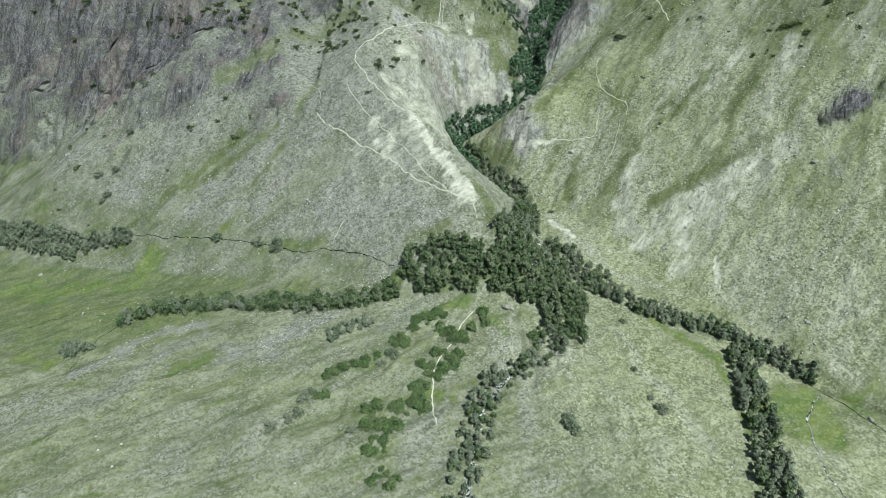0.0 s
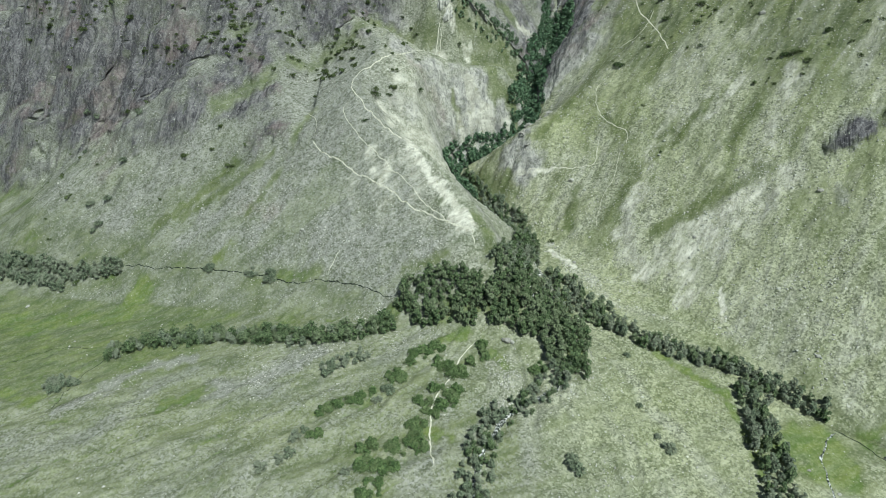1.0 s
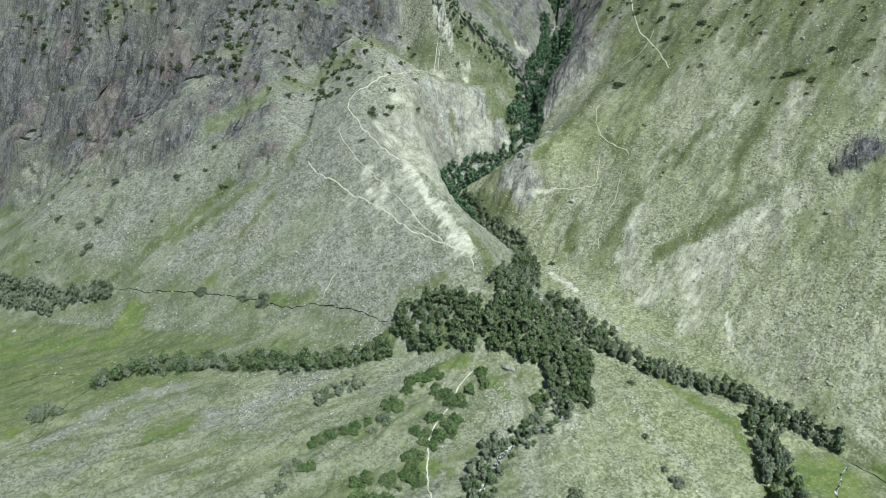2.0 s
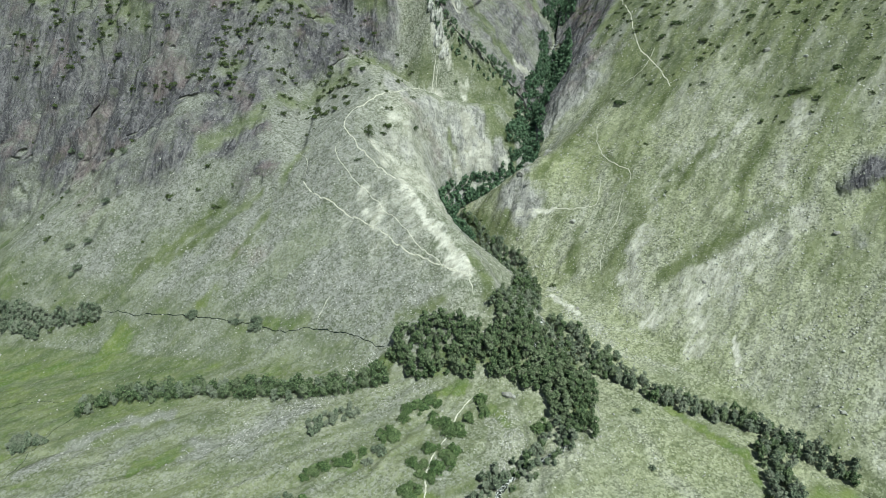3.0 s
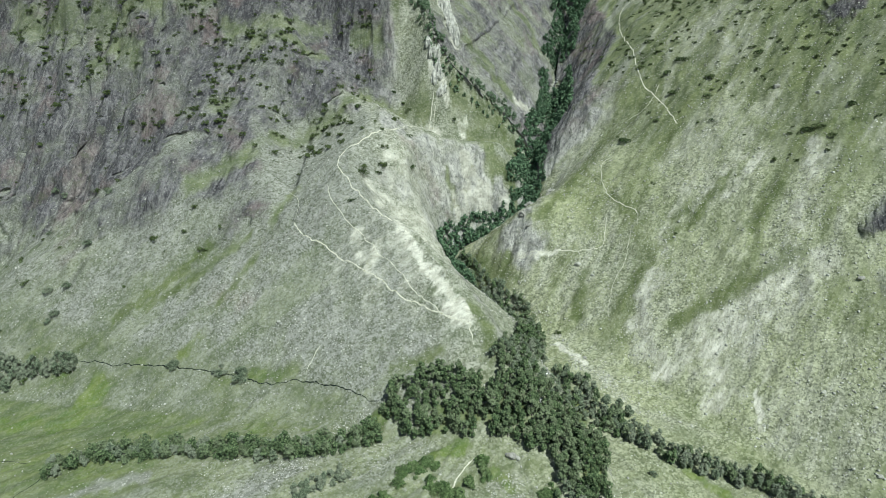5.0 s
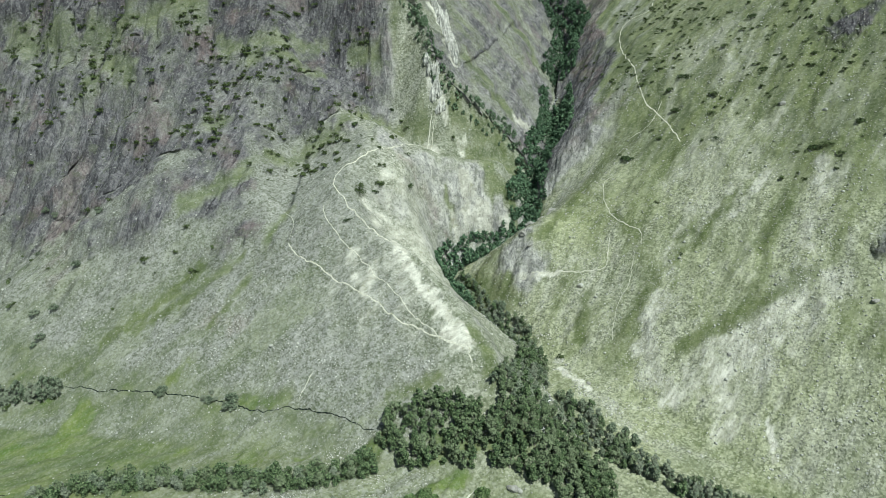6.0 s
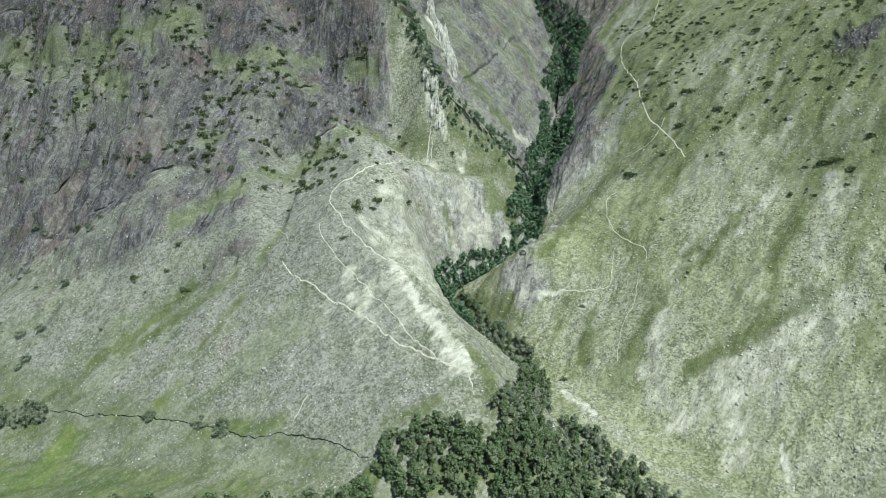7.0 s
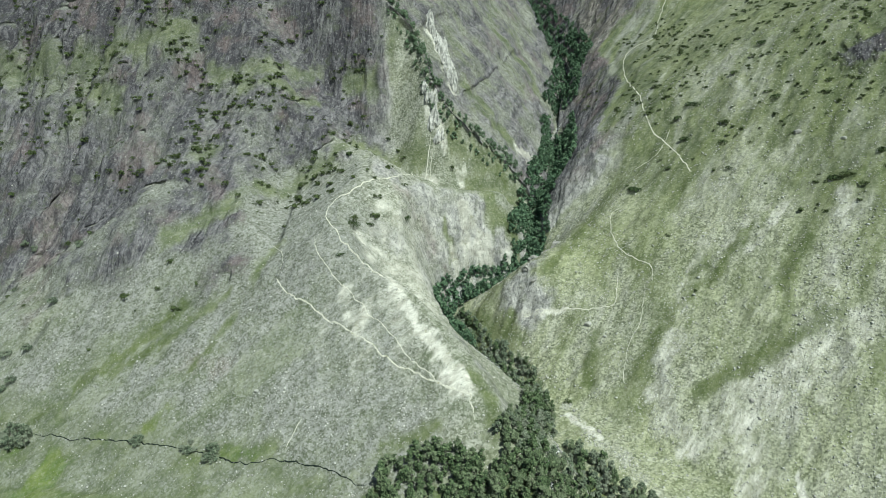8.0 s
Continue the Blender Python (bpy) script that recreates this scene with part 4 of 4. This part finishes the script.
sallows = [tree("sallow_tree", 130 + k, h, s, h * 0.08, 470, 0.8, 11, LEAF_GREY, "short grey-green sallow crowding the bed of the torrent", "tree")
           for k, (h, s) in enumerate(((8, 2.6), (9, 2.5), (7, 2.8)))]
alders = [tree("alder_tree", 180 + k, h, s, h * 0.06, 510, 0.80, 12, LEAF_GREEN, "short rounded dark green tree in a row along a meadow stream", "tree")
          for k, (h, s) in enumerate(((8.5, 3.0), (7.5, 3.1), (10, 3.0)))]
poplars = [tree("poplar_tree", 190 + k, h, s, h * 0.08, 510, 0.82, 13, m, "upright leafy tree in a row at the slope's foot", "tree")
           for k, (h, s, m) in enumerate(((9.5, 2.5, LEAF_GREEN), (9, 2.7, LEAF_GREY), (10.5, 2.5, LEAF_GREY)))]
shrubs = [tree("shrub", 140 + k, h, s, 0.2, 420, 0.6, 11, m, "rounded deciduous shrub on the stony slope", "shrub", stems=4)
          for k, (h, s, m) in enumerate(((3.4, 2.8, LEAF_SHRUB), (2.8, 2.4, LEAF_SHRUB), (3.8, 3.0, LEAF_GREY)))]

main = scatter_area(rng, [(-29, 364), (-23, 378), (-6, 381), (22, 371), (34, 369), (37, 378), (46, 373), (61, 371), (74, 358), (81, 345), (90, 352), (92, 338), (88, 318), (84, 300), (68, 303),
                          (61, 328), (42, 338), (25, 342), (7, 348), (-15, 350)], 3.3)
plant(rng, birches, [p for p in main if rng.random() < 0.9], "trees of the streamside wood", 0.6, 1.2)
left_row = scatter_line(rng, [(-223, 357), (-204, 364), (-175, 363), (-147, 361), (-118, 357), (-91, 352), (-60, 351), (-29, 354)], 5.5, 3.6)
plant(rng, alders + willows[2:], left_row, "trees of the meadow row", 0.7, 1.25)
right_row = scatter_line(rng, [(93, 359), (109, 346), (124, 335), (146, 323), (170, 312), (183, 301), (199, 291), (212, 276)], 5.5, 3.5)
plant(rng, poplars, right_row, "trees of the slope-foot row", 0.6, 1.1)
right_row2 = scatter_line(rng, [(174, 296), (174, 275), (169, 248), (165, 225), (160, 200)], 8, 3.8)
plant(rng, poplars, right_row2, "trees of the slope-foot row", 0.6, 1.15)
upper = scatter_line(rng, [(40, 372), (52, 392), (64, 425), (63, 452), (52, 478), (40, 496), (27, 516), (16, 538)], 9, 3.3)
upper += [p for p in scatter_area(rng, [(58, 384), (72, 410), (89, 392), (103, 376), (112, 362), (83, 358), (66, 368)], 4.0) if p[0] > 74 or p[1] < 384]
plant(rng, birches[:2] + willows, upper, "trees at the gorge mouth", 0.6, 1.0)
torrent_trees = scatter_line(rng, [(72, 315), (64, 297), (48, 285), (31, 275), (22, 259), (17, 237), (10, 215), (4, 190)], 8, 3.2)
plant(rng, sallows + alders[1:2], [p for p in torrent_trees if rng.random() < 0.8], "willows along the torrent", 0.45, 0.95)
thicket = scatter_line(rng, [(-395, 486), (-350, 469), (-316, 455), (-296, 446)], 8, 3.4) + scatter_line(rng, [(-292, 449), (-270, 446), (-249, 443)], 4, 3.2)
plant(rng, willows, thicket, "thicket at the foot of the face", 0.7, 1.2)
bush = [(-242 + 11 * math.sqrt(rng.random()) * math.cos(a), 331 + 7 * math.sqrt(rng.random()) * math.sin(a)) for a in rng.uniform(0, 6.28, 26)]
plant(rng, willows[2:], bush, "willow bush in the wet meadow", 0.55, 0.85)
SHRUBS = [(-331, 599), (-318, 589), (-261, 553), (-274, 494), (-291, 497), (-277, 477), (-282, 475), (-267, 520), (-322, 562), (112, 320), (110, 282), (114, 261), (118, 254), (66, 246), (68, 241), (-79, 269), (-80, 258), (-85, 255), (-94, 251),
          (-31, 299), (-36, 292), (-75, 274), (-49, 244)]
plant(rng, shrubs[2:], SHRUBS, "scattered shrubs", 0.7, 1.4)
CLUMPS = [(-171, 423, 3, 6), (-136, 411, 4, 7), (-123, 405, 4, 7), (-26, 310, 6, 16), (-11, 327, 7, 12), (-2, 330, 5, 9), (0, 317, 5, 7), (-17, 320, 3, 3), (25, 330, 4, 7), (26, 321, 4, 7), (19, 318, 3, 5), (10, 308, 5, 10),
          (7, 314, 4, 6), (-2, 298, 4, 6), (8, 293, 5, 8), (4, 286, 5, 8), (-4, 281, 5, 8), (-10, 288, 5, 6)]
LOW_CLUMPS = [(-38, 297, 3, 3), (-46, 294, 3, 4), (-51, 293, 3, 4), (-58, 292, 4, 5), (-66, 287, 4, 7), (-68, 269, 4, 6), (-15, 271, 7, 16), (-21, 259, 7, 16), (-12, 258, 5, 8), (-28, 246, 7, 14), (-39, 260, 5, 10), (-38, 249, 5, 9),
              (-35, 234, 7, 12), (-30, 215, 8, 12), (57, 310, 5, 6)]
for cx, cy, r, n in CLUMPS + LOW_CLUMPS:
    spots = [(cx + r * math.sqrt(rng.random()) * math.cos(a), cy + 0.8 * r * math.sqrt(rng.random()) * math.sin(a)) for a in rng.uniform(0, 6.28, n)]
    plant(rng, shrubs[:2] if cx > -100 else shrubs[2:], spots, "shrub clumps on the debris cone", 0.6, 1.4)
grey = scatter_line(rng, [(-72, 319), (-62, 323), (-53, 327), (-47, 331)], 5, 3.0)
plant(rng, willows[2:], grey, "grey willow clump on the debris cone", 0.45, 0.75)
drop(birches + sallows + willows + alders + poplars + shrubs)


def joined_woods(name, places, scales, leaf, label, category, seed, leaves, size, lobes, high, spread, low, bushy=False):
    """Many far trees or shrubs as one mesh."""
    r = np.random.default_rng(seed)
    kinds = [crown_arrays(r, high, spread, low, leaves, size, lobes, bushy)[0] for _ in range(5)]
    p = np.array(places)
    z = ground_z(p[:, 0], p[:, 1])
    vs = []
    for k in range(len(p)):
        v = kinds[r.integers(5)] * (scales[k] * r.uniform(0.85, 1.15), scales[k] * r.uniform(0.85, 1.15), scales[k])
        a = r.uniform(0, 6.28)
        c, s = math.cos(a), math.sin(a)
        vs.append(np.stack([v[:, 0] * c - v[:, 1] * s + p[k, 0], v[:, 0] * s + v[:, 1] * c + p[k, 1], v[:, 2] + z[k] - 0.1], -1))
    v = np.concatenate(vs)
    return tagged(new(name, raw_mesh(name, v, np.arange(len(v)).reshape(-1, 4), leaf)), label, category, kind="stuff")


line = [p[:2] for p in GORGE if p[1] > 480]
spots = []
for a, b, half, gap in ((485, 575, 5, 2.7), (575, 640, 13, 3.3), (640, 735, 15, 3.4), (735, 760, 5, 3.5), (760, 900, 18, 4.2), (900, 1300, 22, 6)):
    spots += scatter_line(rng, [q for q in line if a - 8 <= q[1] <= b + 8][::2], half, gap)
spots = [p for p in spots if not (718 < p[1] < 768 and abs(p[0] - 126) < 10)]  # none in front of the fall
joined_woods("gorge_woods", spots, rng.uniform(0.6, 1.15, len(spots)), LEAF_DARK, "dark mixed wood filling the floor of the gorge", "woods", 5, 160, 1.4, 9, 10, 3.4, 0.8)
spots = scatter_line(rng, [p[:2] for p in GULLY[2:10]], 5.5, 3.0)
joined_woods("gully_woods", spots, rng.uniform(0.45, 1.0, len(spots)), LEAF_DARK, "dark green trees down a rocky side gully", "woods", 6, 180, 1.1, 9, 8, 2.8, 0.6)

# ---- junipers, stones, boulders ----
def in_view(x, y):
    return (np.abs(x) < 0.62 * (y + 60)) & (y > 190)


r8 = np.random.default_rng(8)
px, py = r8.uniform(-420, 420, 16000), r8.uniform(440, 780, 16000)
z0, hill0, crag0, side0, d0, slope0 = zones(px, py)
u0 = LP["l0"] + LP["la"] * (py - 476) + LP["lb"] * (px + 276)
want = np.where(side0 > 0, 0.85 * step(120, 165, u0) * step(0, -100, px) + 0.05 * (px < -150), 0.5 * step(130, 210, z0) + 0.02)
want = want * step(-0.5, 0.5, fbm(px / 40, py / 40, 71, 3)) * in_view(px, py) * (d0 > 25)
keep = r8.random(len(px)) < want * 0.75
spots = list(zip(px[keep], py[keep]))
joined_woods("juniper_scrub", spots, r8.uniform(0.5, 1.6, len(spots)) ** 1.3 * np.where(px[keep] > 60, 0.72, 1.0), LEAF_SCRUB, "low dark juniper mats scattered over the rocky slopes", "scrub", 9, 80, 0.7, 6, 1.1, 2.3, 0.05, True)

junipers = [tree("juniper_bush", 160 + k, 1.3, s, 0.05, 260, 0.45, 8, LEAF_SCRUB, "low spreading dark green juniper on the dry slope", "shrub", stems=3) for k, s in enumerate((2.6, 2.0))]
JUNIPERS = [(-62, 586), (-45, 623), (-91, 595), (-36, 635), (-52, 521), (-53, 515), (-42, 522), (-17, 542), (-57, 484), (17, 612), (-235, 601), (-226, 595), (246, 557), (213, 561),
            (188, 569), (208, 549), (200, 592), (189, 588), (204, 527), (250, 484), (256, 480), (276, 483), (149, 557), (152, 553), (259, 615), (246, 693), (232, 598)]
plant(r8, junipers, JUNIPERS, "lone junipers", 1.0, 1.9, 0.1)
drop(junipers)

# loose stones, thickest on the scree and in the old stream beds
px, py = r8.uniform(-400, 380, 200000), 190 + 450 * r8.uniform(0, 1, 200000)
z0, hill0, crag0, side0, d0, slope0 = zones(px, py)
streak = fbm((px - py) * 0.71 / 18, (px + py) * 0.71 / 70, 73, 4)
thick = 0.03 + 0.7 * many(SCREES, px, py) + (0.12 + 0.3 * step(0, 90, px)) * step(0.0, 0.8, fbm(px / 35, py / 35, 72, 4)) + hill0 * (1 - crag0) * (0.30 + 0.5 * step(-0.1, 0.7, streak)) * np.where(side0 > 0, 0.5, 1.3)
thick = thick * (1 - 0.7 * many(MEADOWS, px, py)) * in_view(px, py)
keep = r8.random(len(px)) < thick * 0.9
size = np.minimum(0.2 + 0.2 * r8.exponential(0.75, len(px)), 1.0)
small, large = keep & (size < 0.55), keep & (size >= 0.55)
tagged(stones_mesh("scree_stones", r8, px[small], py[small], size[small], STONE, chip=True), "small pale stones strewn over grass and scree", "stones", kind="stuff")
tagged(stones_mesh("loose_stones", r8, px[large], py[large], size[large], STONE), "pale angular blocks strewn over grass and scree", "stones", kind="stuff")
bed = np.array(scatter_line(r8, TORRENT[:9], 4.5, 2.2))
tagged(stones_mesh("torrent_stones", r8, bed[:, 0], bed[:, 1], r8.uniform(0.25, 0.65, len(bed)), STONE), "white washed stones in the bed of the torrent", "stones", kind="stuff")

HEAPS = [(36, 312, 10, 200), (41, 300, 8, 150), (-30, 340, 9, 80), (-8, 343, 7, 60), (-70, 344, 9, 80), (-120, 348, 11, 70), (36, 286, 5, 60), (-52, 364, 7, 70), (-40, 369, 4, 40), (-110, 321, 12, 110), (-84, 336, 9, 80), (-200, 334, 12, 70), (105, 390, 7, 90), (92, 408, 5, 60), (90, 300, 16, 110)]
SLOPE_HEAPS = [(75, 510, 9, 90), (95, 503, 10, 90), (114, 491, 9, 80), (132, 518, 10, 70), (62, 502, 8, 70), (154, 464, 13, 110), (142, 442, 12, 110), (214, 416, 14, 140), (188, 398, 14, 130), (226, 430, 12, 100), (240, 452, 12, 90),
               (130, 420, 12, 110), (170, 430, 13, 90), (-90, 420, 14, 110), (-130, 442, 14, 70), (-60, 408, 13, 90), (-12, 396, 11, 90), (-40, 425, 14, 80)]
for x, y, r, n in HEAPS + SLOPE_HEAPS:
    a, q = r8.uniform(0, 6.28, n), r * np.sqrt(r8.random(n))
    heap = stones_mesh("stone_heap", r8, x + q * np.cos(a), y + q * np.sin(a), r8.uniform(0.2, 0.5, n), WHITE_STONE)
    tagged(heap, "scatter of whitish stones washed out on the grass", "stones", "stone scatters on grass and scree", kind="stuff")
BOULDERS = [(40, 331, 3.0), (44, 330, 1.6), (103, 482, 2.6), (246, 525, 2.6), (265, 505, 2.0), (72, 517, 2.4), (68, 530, 2.2), (-101, 428, 1.6), (174, 400, 1.4), (164, 465, 1.2), (244, 389, 2.0), (-324, 432, 1.8), (217, 305, 1.6),
            (231, 251, 1.6), (195, 230, 1.0), (186, 243, 1.0), (-86, 232, 1.2), (-83, 234, 0.9), (97, 415, 1.6), (112, 470, 1.4)]
blocks = [boulder_mesh(k, STONE if k % 3 else CRAG) for k in range(5)]
for k, (x, y, s) in enumerate(BOULDERS):
    ob = tagged(new("boulder", blocks[k % 5]), "large weathered pale boulder half sunk in the slope", "boulder", "boulders on the slopes")
    ob.matrix_world = pose(x, y, gz(x, y) + 0.15 * s, r8.uniform(-12, 12), r8.uniform(-12, 12), r8.uniform(0, 360)) @ Matrix.Diagonal((s * 1.1, s * 0.9, s * 0.9, 1))

# pale crags that stand out of the ridge behind the spur, and of the nose across the stream
def fin_mesh(seed, material):
    """An upright blade of rock, 2 m high, split by grooves and broken at its top."""
    r = np.random.default_rng(seed)
    bm = bmesh.new()
    bmesh.ops.create_icosphere(bm, subdivisions=4, radius=1)
    for v in bm.verts:
        a = math.atan2(v.co.y, v.co.x)
        groove = 0.16 * math.sin(5 * a + seed) + 0.1 * math.sin(11 * a + 2.3 * seed)
        q = (1 - 0.4 * v.co.z) * (1 + groove) + 0.3 * noise.fractal(Vector((v.co.x * 3, v.co.y * 3, v.co.z * 1.5 + seed)), 1.0, 2.0, 3)
        v.co.x, v.co.y = v.co.x * q, v.co.y * q
        v.co.z += 0.35 * noise.noise(Vector((v.co.x * 2.5, v.co.y * 2.5, seed))) * max(0, v.co.z)
    m = bpy.data.meshes.new("rock_outcrop")
    bm.to_mesh(m)
    bm.free()
    m.materials.append(material)
    return m


fins = [fin_mesh(40 + k, PALE_CRAG) for k in range(4)]
CRESTS = [([(-2, 697), (3, 687), (11, 676), (15, 664), (18, 652)], 22, 3.8, 9.0), ([(-4, 634), (0, 629), (4, 624), (9, 618)], 16, 2.6, 7.0)]
for line, count, wide, high in CRESTS:
    px, py = np.array(line, float).T
    for q in np.linspace(0, 1, count):
        x = np.interp(q * (len(line) - 1), range(len(line)), px) + r8.normal(0, 1.6)
        y = np.interp(q * (len(line) - 1), range(len(line)), py) + r8.normal(0, 1.6)
        w, h = wide * r8.uniform(0.6, 1.3), high * r8.uniform(0.5, 1.2)
        ob = tagged(new("rock_outcrop", fins[int(r8.integers(4))]), "jagged pale fin of rock standing from the ridge", "rock", "fins of rock on the ridge")
        ob.matrix_world = pose(x, y, gz(x, y) + 0.25 * h, r8.uniform(-8, 8), r8.uniform(-10, 4), r8.uniform(0, 360)) @ Matrix.Diagonal((w, w * 0.8, h, 1))
lumps = [boulder_mesh(50 + k, CRAG, 0.3) for k in range(2)]
for k, (x, y, a, b, c) in enumerate([(70, 530, 5, 4, 4), (76, 538, 7, 5, 5), (86, 545, 6, 6, 4), (95, 556, 6, 6, 4)]):
    ob = tagged(new("rock_outcrop", lumps[k % 2]), "rounded grey rock outcrop on the nose above the stream", "rock", "outcrops above the stream")
    ob.matrix_world = pose(x, y, gz(x, y) - 0.35 * c, r8.uniform(-8, 8), r8.uniform(-8, 8), r8.uniform(0, 360)) @ Matrix.Diagonal((a, b, c, 1))

# the fall where the gorge stream drops over a ledge
s = np.linspace(0, 1, 14)
x, y = 125.5 + 4 * s, 740 + 11 * s
w = 1.6 + 0.6 * perlin(s * 5, s * 0, 99)
rows = []
for k in (-1, -0.4, 0.3, 1):
    px, py = x + k * w, y - 0.25 * k * w
    rows.append(np.stack([px, py, ground_z(px, py) + 1.6 - 0.5 * abs(k)], -1))
v = np.stack(rows, 1)
i = np.arange(14 * 4).reshape(14, 4)
f = np.stack([i[:-1, :-1], i[:-1, 1:], i[1:, 1:], i[1:, :-1]], -1).reshape(-1, 4)
tagged(new("waterfall", raw_mesh("waterfall", v.reshape(-1, 3), f, WHITEWATER, True)), "thin white waterfall dropping through the dark gorge", "waterfall", kind="structure")
